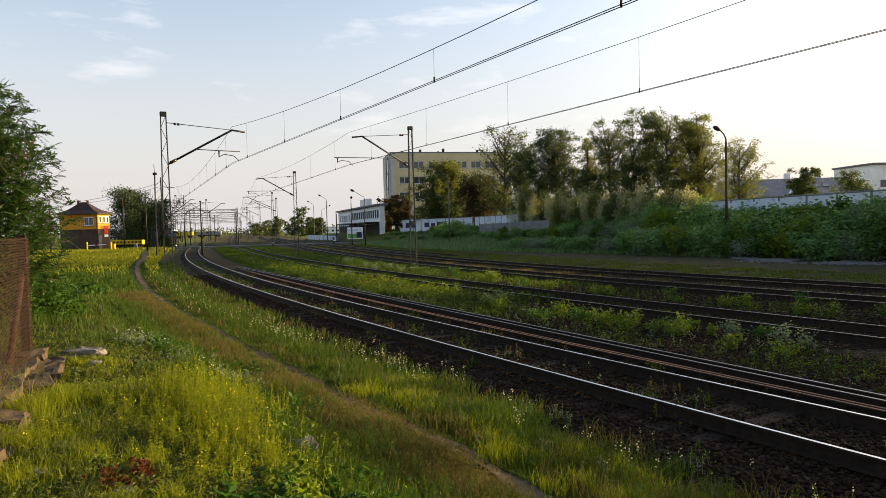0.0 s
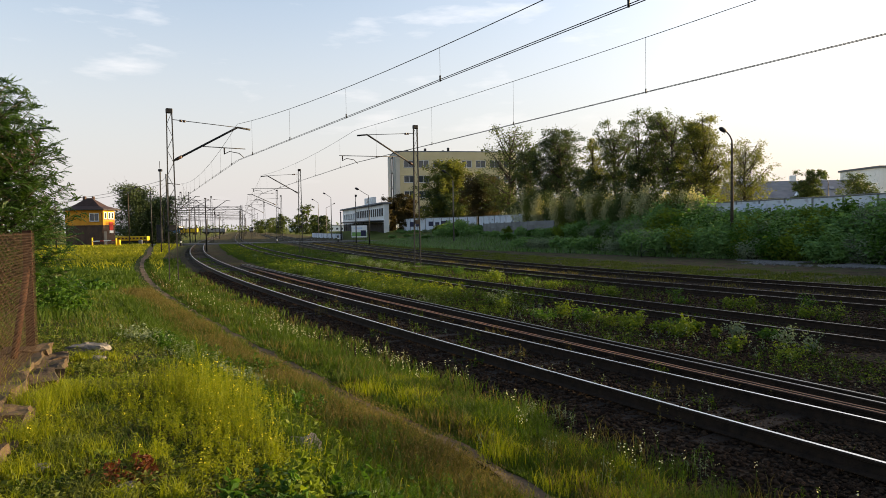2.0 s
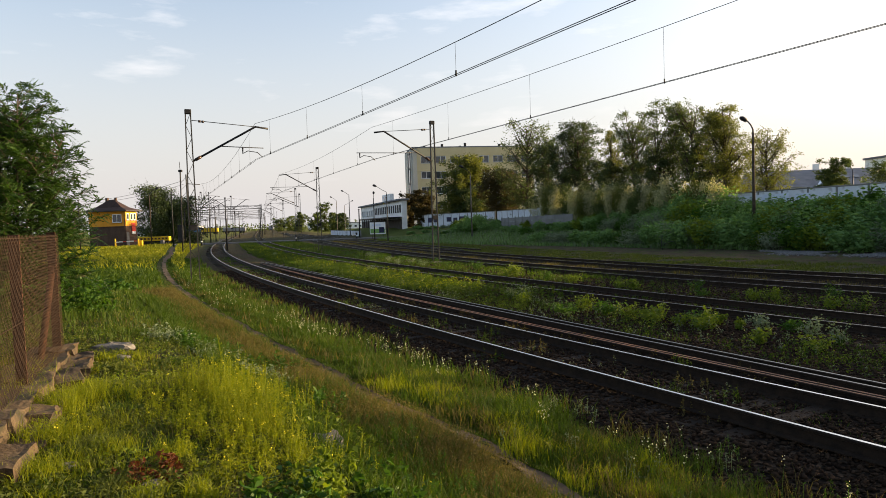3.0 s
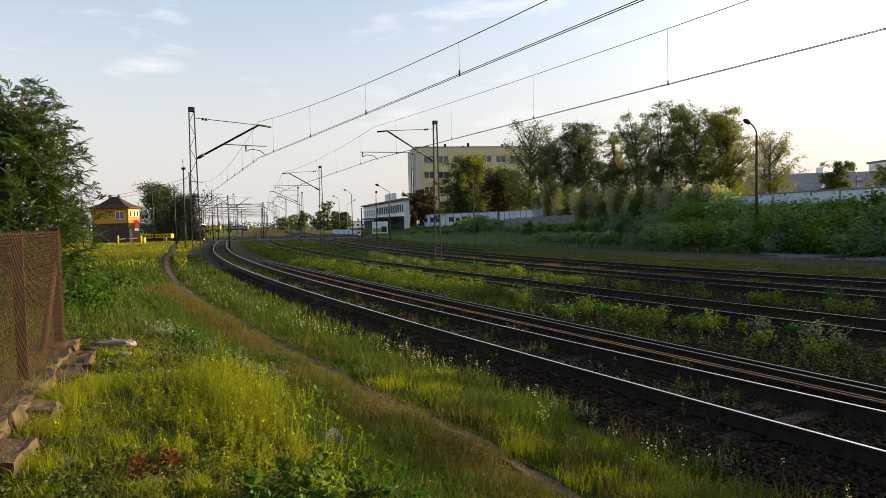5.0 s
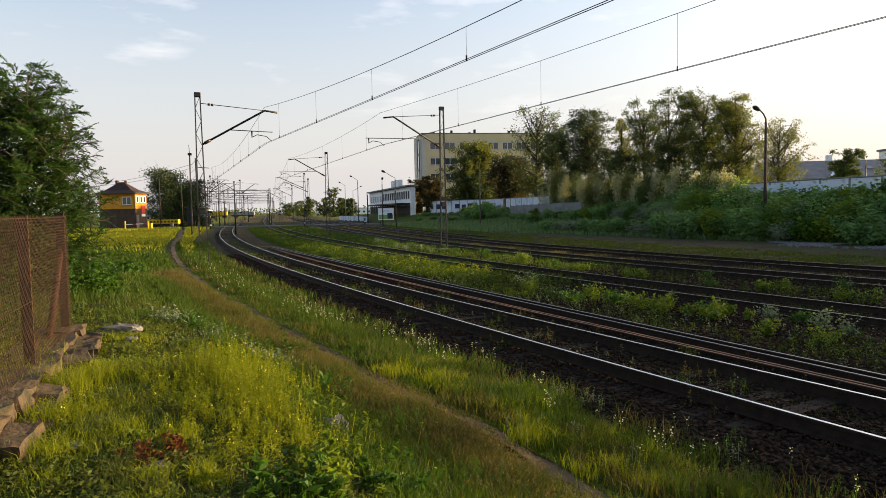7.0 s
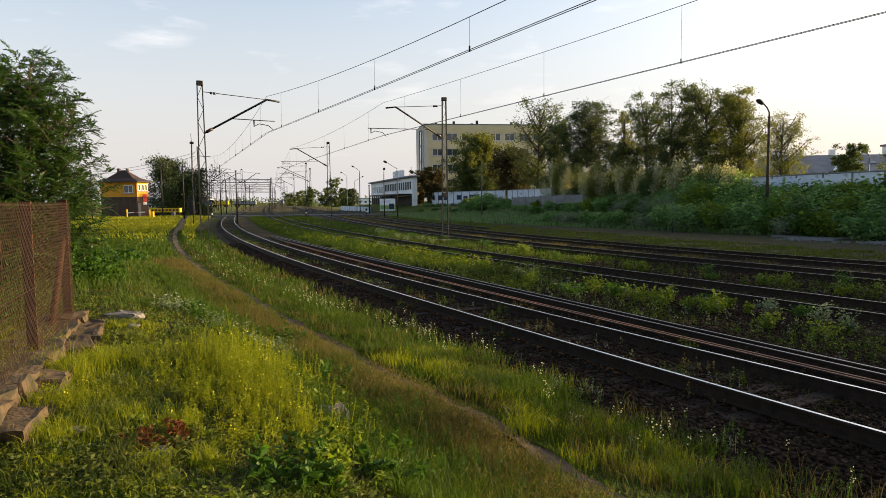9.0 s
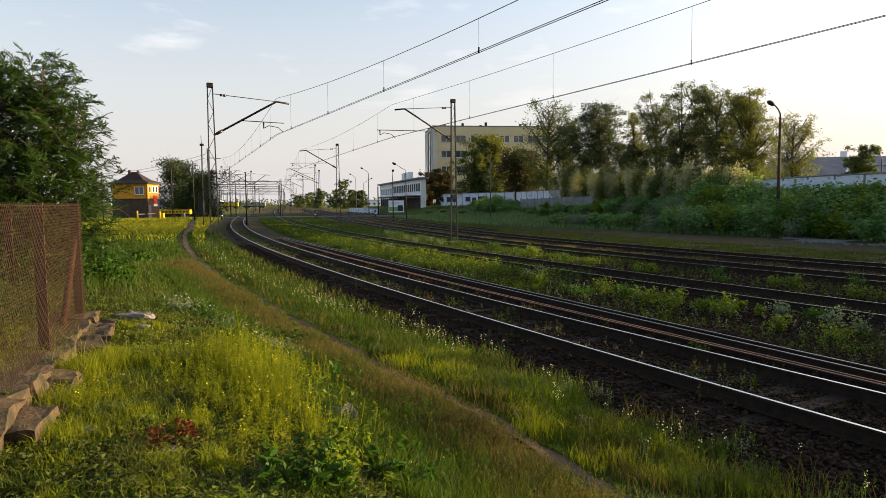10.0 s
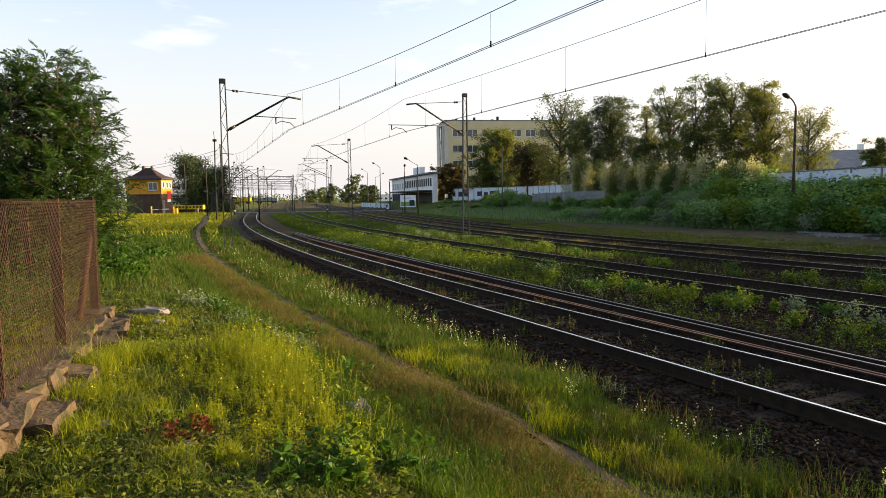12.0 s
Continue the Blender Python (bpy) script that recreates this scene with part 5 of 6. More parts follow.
def build_fence():
    root = empty("wire_fence", Matrix.Identity(4), "rusty chain-link fence on angle-iron posts over a stone footing", "fence")
    top = 2.375
    a, b = FENCE
    u = (b - a).normalized()

    def post(p, z0, z1, lean=(0, 0)):
        w = 0.055
        V, F = [], []
        prof = [(-w, -w), (w, -w), (w, -w + 0.012), (-w + 0.012, -w + 0.012), (-w + 0.012, w), (-w, w)]
        for z, k in ((z0, 0), (z1, 1)):
            for x, y in prof:
                V.append((p.x + x + lean[0] * k, p.y + y + lean[1] * k, z))
        F = [(i, (i + 1) % 6, 6 + (i + 1) % 6, 6 + i) for i in range(6)] + [(0, 1, 2, 3), (0, 3, 4, 5), (9, 8, 7, 6), (11, 10, 9, 6)]
        mesh_object("post", V, F, M["fence_rust"], root)

    for s in (0.0, 2.16, 4.32, 6.45):
        post(a + u * s, 0.62, top + (0.02 if s == 0 else 0.0))
    ub = (BACK[1] - BACK[0]).normalized()
    for s in (1.9, 4.2, 6.4):
        post(BACK[0] + ub * s, 0.55, top - 0.1)
    tube("stay", [a + u * 0.75 + Vector((-0.12, 0, 0.8)), a + Vector((-0.02, 0, 2.0))], 0.04, M["fence_rust"], root, 4)
    tube("stay", [a + ub * 0.8 + Vector((0, 0, 0.8)), a + Vector((0, 0, 2.1))], 0.04, M["fence_rust"], root, 4)
    chain_link("net", a + Vector((0.06, 0, 0)), b + Vector((0.06, 0, 0)), 0.86, top - 0.01, root)
    tube("line_wire", [BACK[0] + Vector((0, 0, top - 0.1)), BACK[1] + Vector((0, 0, top - 0.1))], 0.005, M["mesh"], root, 4)
    for z in (top - 0.02, 1.55, 0.9):
        tube("line_wire", [a + Vector((0.05, 0, z)), a + u * 2.16 + Vector((0.05, 0, z - 0.02)), a + u * 4.32 + Vector((0.05, 0, z)), b + Vector((0.05, 0, z))], 0.004, M["mesh"], root, 4)


build_fence()


def rock_mesh(name, size, seed, material, rough=0.16, cuts=2, blunt=0.22):
    bm = bmesh.new()
    bmesh.ops.create_cube(bm, size=1.0)
    bmesh.ops.subdivide_edges(bm, edges=bm.edges[:], cuts=cuts, use_grid_fill=True)
    rnd_ = random.Random(seed)
    off = Vector((rnd_.uniform(-50, 50), rnd_.uniform(-50, 50), rnd_.uniform(-50, 50)))
    for v in bm.verts:
        c = v.co.copy()
        round_ = c.normalized() * 0.62
        c = c.lerp(round_, blunt)
        nv = Vector((noise.noise(c * 2.1 + off), noise.noise(c * 2.1 + off + Vector((9, 0, 0))), noise.noise(c * 2.1 + off + Vector((0, 9, 0)))))
        v.co = c + nv * rough
    bmesh.ops.scale(bm, vec=size, verts=bm.verts)
    me = bpy.data.meshes.new(name)
    bm.to_mesh(me)
    bm.free()
    me.materials.append(material)
    return me


rnd = random.Random(21)
u = (FENCE[1] - FENCE[0]).normalized()
s = -0.12
i = 0
while s < 6.4:
    L = rnd.uniform(0.5, 0.85)
    p = FENCE[0] + u * (s + L / 2) + Vector((-0.12 + rnd.uniform(-0.05, 0.06), 0.05, 0))
    o = new("stone_block", rock_mesh("stone_block", (L * 1.02, rnd.uniform(0.42, 0.58), rnd.uniform(0.28, 0.36)), 40 + i, M["stone"], 0.15, 6, 0.05))
    o.matrix_world = Matrix.Translation((p.x, p.y, 0.77 + rnd.uniform(-0.03, 0.03))) @ Matrix.Rotation(math.atan2(u.y, u.x) + rnd.uniform(-0.1, 0.1), 4, "Z")
    tagged(o, "rough sandstone slab in the footing of the fence", "stone", "footing stones")
    s += L * 0.94
    i += 1
s = 0.1
while s < 4.4:
    L = rnd.uniform(0.32, 0.6)
    p = FENCE[0] + u * (s + L / 2) + Vector((0.22 + rnd.uniform(-0.07, 0.06), 0.08, 0))
    o = new("stone_block", rock_mesh("stone_block", (L * 1.1, rnd.uniform(0.30, 0.42), rnd.uniform(0.22, 0.30)), 140 + i, M["stone"], 0.13, 6, 0.06))
    o.matrix_world = Matrix.Translation((p.x, p.y, 0.70 + rnd.uniform(-0.05, 0.03))) @ Matrix.Rotation(math.atan2(u.y, u.x) + rnd.uniform(-0.2, 0.2), 4, "Z")
    tagged(o, "weathered brown sandstone block at the edge of the footing", "stone", "footing stones")
    s += L * rnd.uniform(0.95, 1.35)
    i += 1
for (x, y), sz, m, lab in (((-4.68, 9.45), (0.42, 0.2, 0.17), "pale_rock", "pale flat rock lying in the short grass"), ((-1.07, 5.88), (0.30, 0.22, 0.24), "pale_rock", "brown rock lying among the weeds"),
                           ((-2.6, 4.55), (0.10, 0.08, 0.06), "pale_rock", "small pale pebble in the grass"), ((-1.9, 4.25), (0.12, 0.1, 0.05), "pale_rock", "small pale stone in the grass"), ((-4.3, 8.9), (0.2, 0.16, 0.06), "pale_rock", "half-buried pale stone in the grass")):
    o = new("rock", rock_mesh("rock", sz, int(x * 100) % 97, M[m], 0.34, 4, 0.7))
    o.matrix_world = Matrix.Translation((x, y, gz(x, y) + sz[2] * 0.2))
    tagged(o, lab, "rock")


# ---------------------------------------------------------------- grasses and weeds
def fast_quads(name, verts, material, label, category, kind="stuff"):
    """A mesh of separate quads from an (n, 4, 3) array."""
    n_ = len(verts)
    me = bpy.data.meshes.new(name)
    me.vertices.add(n_ * 4)
    me.vertices.foreach_set("co", verts.astype(np.float32).ravel())
    me.loops.add(n_ * 4)
    me.loops.foreach_set("vertex_index", np.arange(n_ * 4, dtype=np.int32))
    me.polygons.add(n_)
    me.polygons.foreach_set("loop_start", np.arange(n_, dtype=np.int32) * 4)
    me.materials.append(material)
    me.update(calc_edges=True)
    ob = new(name, me)
    return tagged(ob, label, category, kind=kind)


def two_piece(name, low, high, material, label, category):
    """Bent blades: a lower and an upper quad that share their middle edge."""
    n_ = len(low)
    me = bpy.data.meshes.new(name)
    V = np.concatenate([low, high[:, 2:4]], 1)          # 0 1 2 3 then tip pair 4 5
    me.vertices.add(n_ * 6)
    me.vertices.foreach_set("co", V.astype(np.float32).ravel())
    b = np.arange(n_, dtype=np.int32)[:, None] * 6
    idx = np.concatenate([b + np.array([0, 1, 2, 3]), b + np.array([3, 2, 4, 5])], 1).reshape(-1)
    me.loops.add(n_ * 8)
    me.loops.foreach_set("vertex_index", idx.astype(np.int32))
    me.polygons.add(n_ * 2)
    me.polygons.foreach_set("loop_start", np.arange(n_ * 2, dtype=np.int32) * 4)
    me.materials.append(material)
    me.update(calc_edges=True)
    return tagged(new(name, me), label, category, kind="stuff")


def blades(name, x, y, height, width, material, rng, label, lean=0.5, category="grass"):
    z = ground_z(x, y) - 0.01
    n_ = len(x)
    h = height * rng.uniform(0.55, 1.25, n_)
    a = rng.uniform(0, 2 * np.pi, n_)
    side = np.stack([np.cos(a), np.sin(a), np.zeros(n_)], 1)
    b = rng.uniform(0, 2 * np.pi, n_)
    ln = lean * rng.uniform(0.2, 1.2, n_)
    out = np.stack([np.cos(b) * ln, np.sin(b) * ln, np.zeros(n_)], 1) * h[:, None]
    w = (width * rng.uniform(0.6, 1.4, n_))[:, None]
    p0 = np.stack([x, y, z], 1)
    p1 = p0 + out * 0.35
    p1[:, 2] += h * 0.6
    p2 = p0 + out
    p2[:, 2] += h * (1 - 0.25 * ln)
    low = np.stack([p0 - side * w, p0 + side * w, p1 + side * w * 0.8, p1 - side * w * 0.8], 1)
    high = np.stack([p1 - side * w, p1 + side * w, p2 + side * w * 0.12, p2 - side * w * 0.12], 1)
    return two_piece(name, low, high, material, label, category)


def patchy(x, y, s, seed):
    """Smooth 0..1 field for uneven growth."""
    return 0.5 + 0.25 * (np.sin(x * s + seed) * np.cos(y * s * 1.3 - seed * 2) + np.sin((x + y) * s * 0.7 + seed * 3) * np.cos((x - y) * s * 1.1 + seed))


def path_d(y):
    return np.interp(y, [5, 6, 6.7, 7.8, 8.8, 10.5, 13, 19, 25, 36, 72, 115], [4.07, 3.91, 3.84, 3.9, 3.94, 4.01, 4.08, 4.04, 4.11, 4.2, 4.52, 6.9])


def on_path(x, y, w=0.14):
    return np.abs(bank_side(x, y) - path_d(y)) < w


rng = np.random.default_rng(77)


def sample(n_, y0, y1, lo, hi, power=1.0):
    """Points in a fan: y between y0 and y1 (denser near), d between lo and hi from track one."""
    f = rng.uniform(0, 1, n_)
    y = y0 * (y1 / y0) ** f if power else rng.uniform(y0, y1, n_)
    d = rng.uniform(0, 1, n_) * (hi - lo) + lo
    x = track_x("one", y) - d / 0.88
    keep = (x / y > -0.86) & (x / y < 0.8)
    return x[keep], y[keep]


# short turf on the near bank
x, y = sample(300000, 2.2, 34, 3.2, 22)
keep = ~on_path(x, y) & (rng.uniform(0, 1, len(x)) < 0.25 + 0.75 * patchy(x, y, 2.9, 1))
x, y = x[keep], y[keep]
blades("turf", x, y, 0.035 + 0.055 * patchy(x, y, 2.1, 2), 0.0022 + 0.0006 * y, M["short_grass"], rng, "short uneven grass on the bank", 1.2)
# small round leaves lying in the turf
for m_, n_, gate, z_ in (("short_grass", 26000, 0.35, 0.05), ("lime", 9000, 0.55, 0.045), ("short_grass", 12000, 0.5, 0.06)):
    x, y = sample(n_, 2.3, 12, 5.9, 11)
    keep = patchy(x, y, 2.6, 3 + n_ % 7) > gate
    x, y = x[keep], y[keep]
    fv, ff = leaves(np.stack([x, y, ground_z(x, y) + z_ * rng.uniform(0.3, 1.2, len(x))], 1), (0.02, 0.02, 0.008), len(x) * 2, 0.045, rng, 0.42, 0.35)
    fast_quads("turf_leaves", fv.reshape(-1, 4, 3), M[m_], "small leaves of low herbs in the turf", "weeds")
# taller green grass in patches
x, y = sample(170000, 2.6, 40, 2.4, 20)
dd = bank_side(x, y)
keep = ~on_path(x, y, 0.16) & (rng.uniform(0, 1, len(x)) < 0.55 * smooth(0.6, 0.9, patchy(x, y, 1.3, 5)) * smooth(7, 10, y) + 0.25 * (y > 10) + 0.6 * (dd < path_d(y)) * smooth(5.2, 8.5, y + (dd - 2.8)))
x, y = x[keep], y[keep]
blades("tall_grass", x, y, (0.12 + 0.12 * patchy(x, y, 0.9, 8)) * (0.7 + 0.5 * smooth(8, 14, y)) * (0.3 + 0.7 * smooth(0.1, 0.9, np.abs(path_d(y) - bank_side(x, y)))), 0.0020 + 0.0004 * y, M["grass"], rng, "tall green grass in patches on the bank", 0.6)
# scruffy lit clumps over the turf
for k_ in range(130):
    cx, cy = sample(8, 3.0, 9.5, 6.3, 9.5)
    if len(cx):
        n_ = 170
        cx, cy, r_ = float(cx[0]), float(cy[0]), float(rng.uniform(0.05, 0.14))
        blades("turf_clump", cx + rng.normal(0, r_, n_), cy + rng.normal(0, r_, n_), float(rng.uniform(0.06, 0.14)), 0.0018 + 0.0003 * cy, M[("short_grass", "herb", "grass")[k_ % 3]], rng, "scruffy tuft in the short grass", 0.9)
# straw and dead stems in the turf
x, y = sample(24000, 2.4, 14, 4.4, 12)
keep = ~on_path(x, y) & (patchy(x, y, 2.2, 14) > 0.4)
blades("straw", x[keep], y[keep], 0.09, 0.0014 + 0.0003 * y[keep], M["dry_grass"], rng, "dry straw lying in the short grass", 1.6)
# deep green grass in the hollow between bank and path
y = 3.6 * (22 / 3.6) ** rng.uniform(0, 1, 46000)
d = rng.uniform(4.3, 5.9, len(y))
x = track_x("one", y) - d / 0.88
blades("hollow_grass", x, y, 0.16 + 0.16 * patchy(x, y, 1.6, 3), 0.0022 + 0.0004 * y, M["grass"], rng, "deep green grass in the hollow beside the path", 0.6)
# dry seed-headed grass along the near side of the path
y = 3.4 * (26 / 3.4) ** rng.uniform(0, 1, 60000)
d = path_d(y) + 0.16 + 0.012 * y + np.abs(rng.normal(0, 0.42, len(y)))
x = track_x("one", y) - d / 0.88
keep = rng.uniform(0, 1, len(y)) < 0.35 + 0.65 * smooth(0.3, 0.7, patchy(x, y, 1.8, 7))
x, y = x[keep], y[keep]
blades("dry_grass", x, y, (0.14 + 0.16 * patchy(x, y, 1.6, 3)) * smooth(0.0, 0.5, bank_side(x, y) - path_d(y)) + 0.05, 0.0010 + 0.00028 * y, M["dry_grass"], rng, "dry brown seeding grass beside the footpath", 0.65)
k_ = rng.choice(len(x), 9000, replace=False)
hx, hy = x[k_] + rng.normal(0, 0.05, 9000), y[k_] + rng.normal(0, 0.05, 9000)
hz = ground_z(hx, hy) + rng.uniform(0.10, 0.34, 9000) * smooth(0.0, 0.5, bank_side(hx, hy) - path_d(hy)) + 0.04
seed_v, seed_f = leaves(np.stack([hx, hy, hz], 1), (0.01, 0.01, 0.02), 26000, 0.022, rng, 0.3, 1.5)
fast_quads("seed_heads", seed_v.reshape(-1, 4, 3), M["dry_grass"], "fine drooping seed heads of the dry grass", "grass")
y = 3.2 * (24 / 3.2) ** rng.uniform(0, 1, 30000)
d = path_d(y) + 0.3 + np.abs(rng.normal(0, 0.6, len(y)))
x = track_x("one", y) - d / 0.88
blades("verge_grass", x, y, 0.12 + 0.1 * patchy(x, y, 1.6, 3), 0.0018 + 0.0003 * y, M["grass"], rng, "green grass mixed into the dry verge", 0.6)
# grass between the path and the ballast
y = 4 * (60 / 4) ** rng.uniform(0, 1, 120000)
d = np.minimum(path_d(y) - 0.12, 1.65 + rng.uniform(0, 1, len(y)) ** 0.8 * (path_d(y) - 1.65))
x = track_x("one", y) - d / 0.88
keep = rng.uniform(0, 1, len(x)) < (0.06 + 0.35 * smooth(2.4, 3.3, d) + 1.0 * smooth(0.4, 0.75, patchy(x, y, 1.7, 4)) * smooth(1.6, 2.6, d)) * smooth(5.4, 8.2, y + 1.3 * (d - 2.8))
blades("trackside_grass", x[keep], y[keep], 0.05 + (0.10 + 0.13 * patchy(x[keep], y[keep], 1.4, 9)) * smooth(0.05, 0.9, (path_d(y) - d)[keep]), 0.0017 + 0.0004 * y[keep], M["grass"], rng, "grass growing up to the track ballast", 0.6)
y = 4 * (40 / 4) ** rng.uniform(0, 1, 9000)
d = 1.8 + rng.uniform(0, 1, len(y)) * (path_d(y) - 2.0)
x = track_x("one", y) - d / 0.88
keep = patchy(x, y, 1.9, 11) > 0.45
blades("dry_tufts", x[keep], y[keep], 0.22, 0.0014 + 0.0003 * y[keep], M["dry_grass"], rng, "thin dry stems in the trackside grass", 0.6)
# sunlit tufts between the path and the bare shoulder
for k_ in range(70):
    cy = float(rng.uniform(5.4, 10.5))
    cx = float(track_x("one", cy)) - float(rng.uniform(2.3, 3.7)) / 0.88
    n_ = 150
    blades("sunlit_tuft", cx + rng.normal(0, 0.11, n_), cy + rng.normal(0, 0.11, n_), float(rng.uniform(0.12, 0.26)), 0.0016 + 0.00025 * cy, M[("herb", "herb", "grass", "dry_grass")[k_ % 4]], rng, "yellow-green tuft of grass beside the path", 0.6)
# meadow further off, yellowing towards the tower
y = 30 * (115 / 30) ** rng.uniform(0, 1, 120000)
x = track_x("one", y) - (3.0 + rng.uniform(0, 1, len(y)) * 62) / 0.88
keep = (x / y > -0.85) & (np.abs(bank_side(x, y) - path_d(y)) > 0.5)
x, y = x[keep], y[keep]
yel = (smooth(38, 62, y) * (0.75 + 0.45 * patchy(x, y, 0.15, 2))) > rng.uniform(0, 1, len(y))
blades("meadow_grass", x[~yel], y[~yel], 0.3, 0.010 + 0.0006 * y[~yel], M["grass"], rng, "lush green meadow grass", 0.6)
blades("meadow_flowers", x[yel], y[yel], 0.4, 0.012 + 0.0008 * y[yel], M["meadow"], rng, "yellow flowering meadow before the signal tower", 0.6)


def leaf_stuff(name, pts, size, material, label, aspect=0.36, flat=0.6, category="weeds"):
    v, f = leaves(pts, (1e-4, 1e-4, 1e-4), len(pts), size, rng, aspect, flat)
    c = np.asarray(pts)
    v = v.reshape(-1, 4, 3)
    return fast_quads(name, v, material, label, category)


def herb_points(cx, cy, r, n_, height, per=26, spread=0.05):
    """Leaf places along upright stems in a round patch."""
    a, q = rng.uniform(0, 2 * np.pi, n_), r * np.sqrt(rng.uniform(0, 1, n_))
    x, y = cx + np.cos(a) * q, cy + np.sin(a) * q
    h = height * rng.uniform(0.4, 1.2, n_) * (1 - 0.25 * (q / r) ** 2)
    z = ground_z(x, y)
    t = rng.uniform(0.1, 1, (n_, per))
    tx, ty = rng.normal(0, 0.12, n_), rng.normal(0, 0.12, n_)
    P = np.stack([x[:, None] + tx[:, None] * t * h[:, None] + rng.normal(0, spread, (n_, per)) * (1.2 - t), y[:, None] + ty[:, None] * t * h[:, None] + rng.normal(0, spread, (n_, per)) * (1.2 - t), z[:, None] + h[:, None] * t], 2)
    tops = np.stack([x + tx * h, y + ty * h, z + h], 1)
    stems = (x, y, h, tx, ty)
    return P.reshape(-1, 3), tops, stems


def stems_mesh(name, stems, width, material, label):
    x, y, h, tx, ty = stems
    z = ground_z(x, y) - 0.02
    n_ = len(x)
    a = rng.uniform(0, np.pi, n_)
    s = np.stack([np.cos(a), np.sin(a), np.zeros(n_)], 1) * width
    p0, p1 = np.stack([x, y, z], 1), np.stack([x + tx * h, y + ty * h, z + h], 1)
    return fast_quads(name, np.stack([p0 - s, p0 + s, p1 + s * 0.5, p1 - s * 0.5], 1), material, label, "stems")


def herb_patch(cx, cy, r, n_, height, leaf, material, label, per=26, spread=0.05, flowers=None, name="weed_patch", aspect=0.45):
    P, tops, st = herb_points(cx, cy, r, n_, height, per, spread)
    leaf_stuff(name, P, leaf, material, label, aspect)
    stems_mesh(name + "_stems", st, 0.003, material, "thin stems in the weeds")
    if flowers:
        k = rng.choice(len(tops), max(1, int(len(tops) * flowers[1])), replace=False)
        Q = np.repeat(tops[k], flowers[2], 0) + rng.normal(0, flowers[3], (len(k) * flowers[2], 3)) * [1, 1, flowers[4]]
        leaf_stuff(name + "_flowers", Q, flowers[5], flowers[0], "small flower heads over the weeds", 0.9, category="flowers")


# yellow-green herbs in the sun
yf = (M["yellow_petal"], 0.07, 5, 0.015, 1.0, 0.013)
for cx, cy, r, n_, h in ((-2.5, 7.25, 0.4, 70, 0.42), (-2.1, 7.5, 0.38, 80, 0.5), (-2.15, 6.8, 0.45, 90, 0.46), (-1.85, 6.3, 0.4, 80, 0.4), (-1.6, 5.9, 0.4, 70, 0.34), (-1.95, 5.6, 0.4, 50, 0.26), (-1.4, 5.3, 0.4, 56, 0.26),
                         (-1.75, 4.9, 0.4, 34, 0.2), (-1.25, 4.7, 0.35, 34, 0.22), (-2.4, 6.1, 0.4, 34, 0.22), (-3.1, 5.3, 0.35, 30, 0.2), (-2.7, 6.6, 0.4, 36, 0.24), (-1.7, 7.4, 0.35, 40, 0.48), (-1.0, 5.2, 0.3, 34, 0.3)):
    herb_patch(cx, cy, r, n_ * 2, h, 0.027, M["herb"], "feathery yellow-green herbs in the evening sun", 40, 0.03, yf, aspect=0.2)
# tall thin stalks with buds that stand out over the herbs
for cx, cy, r, n_, h in ((-2.0, 7.2, 0.7, 26, 0.72), (-1.6, 6.3, 0.6, 18, 0.55), (-0.9, 5.4, 0.5, 14, 0.5), (-0.3, 5.2, 0.4, 10, 0.5)):
    herb_patch(cx, cy, r, n_, h, 0.022, M["herb"], "thin upright stalks over the herbs", 22, 0.02, yf, name="tall_stalk", aspect=0.3)
# broad green leaves down the slope
for cx, cy, r, n_, h, m in ((-1.64, 7.0, 0.3, 26, 0.3, "lime"), (-1.3, 6.95, 0.3, 30, 0.28, "lime"), (-0.95, 6.5, 0.32, 30, 0.26, "lime"), (-0.72, 6.05, 0.3, 28, 0.28, "lime"), (-1.35, 6.3, 0.3, 18, 0.3, "lime"),
                            (-0.94, 4.0, 0.26, 16, 0.3, "nettle"), (-0.66, 4.2, 0.26, 18, 0.3, "lime"), (-0.4, 4.6, 0.28, 20, 0.34, "nettle"), (-0.7, 4.75, 0.28, 18, 0.3, "lime"), (-0.35, 5.3, 0.3, 16, 0.34, "nettle"),
                            (-1.5, 7.9, 0.4, 40, 0.36, "nettle"), (-3.7, 10.9, 0.6, 60, 0.36, "nettle"), (-2.5, 10.2, 0.5, 50, 0.36, "nettle")):
    herb_patch(cx, cy, r, n_, h, 0.075 if cy < 5 else 0.068, M[m], "broad-leaved green weeds on the slope", 24, 0.06, aspect=0.42)
# feathery horsetails in the hollow
for cx, cy, r, n_, h in ((-0.33, 6.35, 0.28, 22, 0.4), (-0.05, 4.9, 0.25, 26, 0.34), (0.22, 5.1, 0.25, 26, 0.34), (0.0, 5.6, 0.3, 18, 0.36), (-0.6, 7.1, 0.3, 16, 0.36)):
    herb_patch(cx, cy, r, n_, h, 0.045, M["nettle"], "feathery green horsetails in the hollow", 60, 0.022, name="horsetail", aspect=0.08)
for cx, cy, r, n_, h in ((-3.4, 10.4, 0.6, 70, 0.3), (-4.4, 11.0, 0.5, 50, 0.3), (-2.6, 9.6, 0.4, 30, 0.3), (-2.2, 8.9, 0.35, 26, 0.3)):
    herb_patch(cx, cy, r, n_, h, 0.045, M["sage"], "grey-green mugwort at the edge of the bank", 24, 0.05)
for cx, cy in ((-13.4, 25.9), (-12.7, 26.2)):
    herb_patch(cx, cy, 0.7, 26, 0.5, 0.28, M["nettle"], "dark clump of large burdock leaves in the meadow", 10, 0.2)
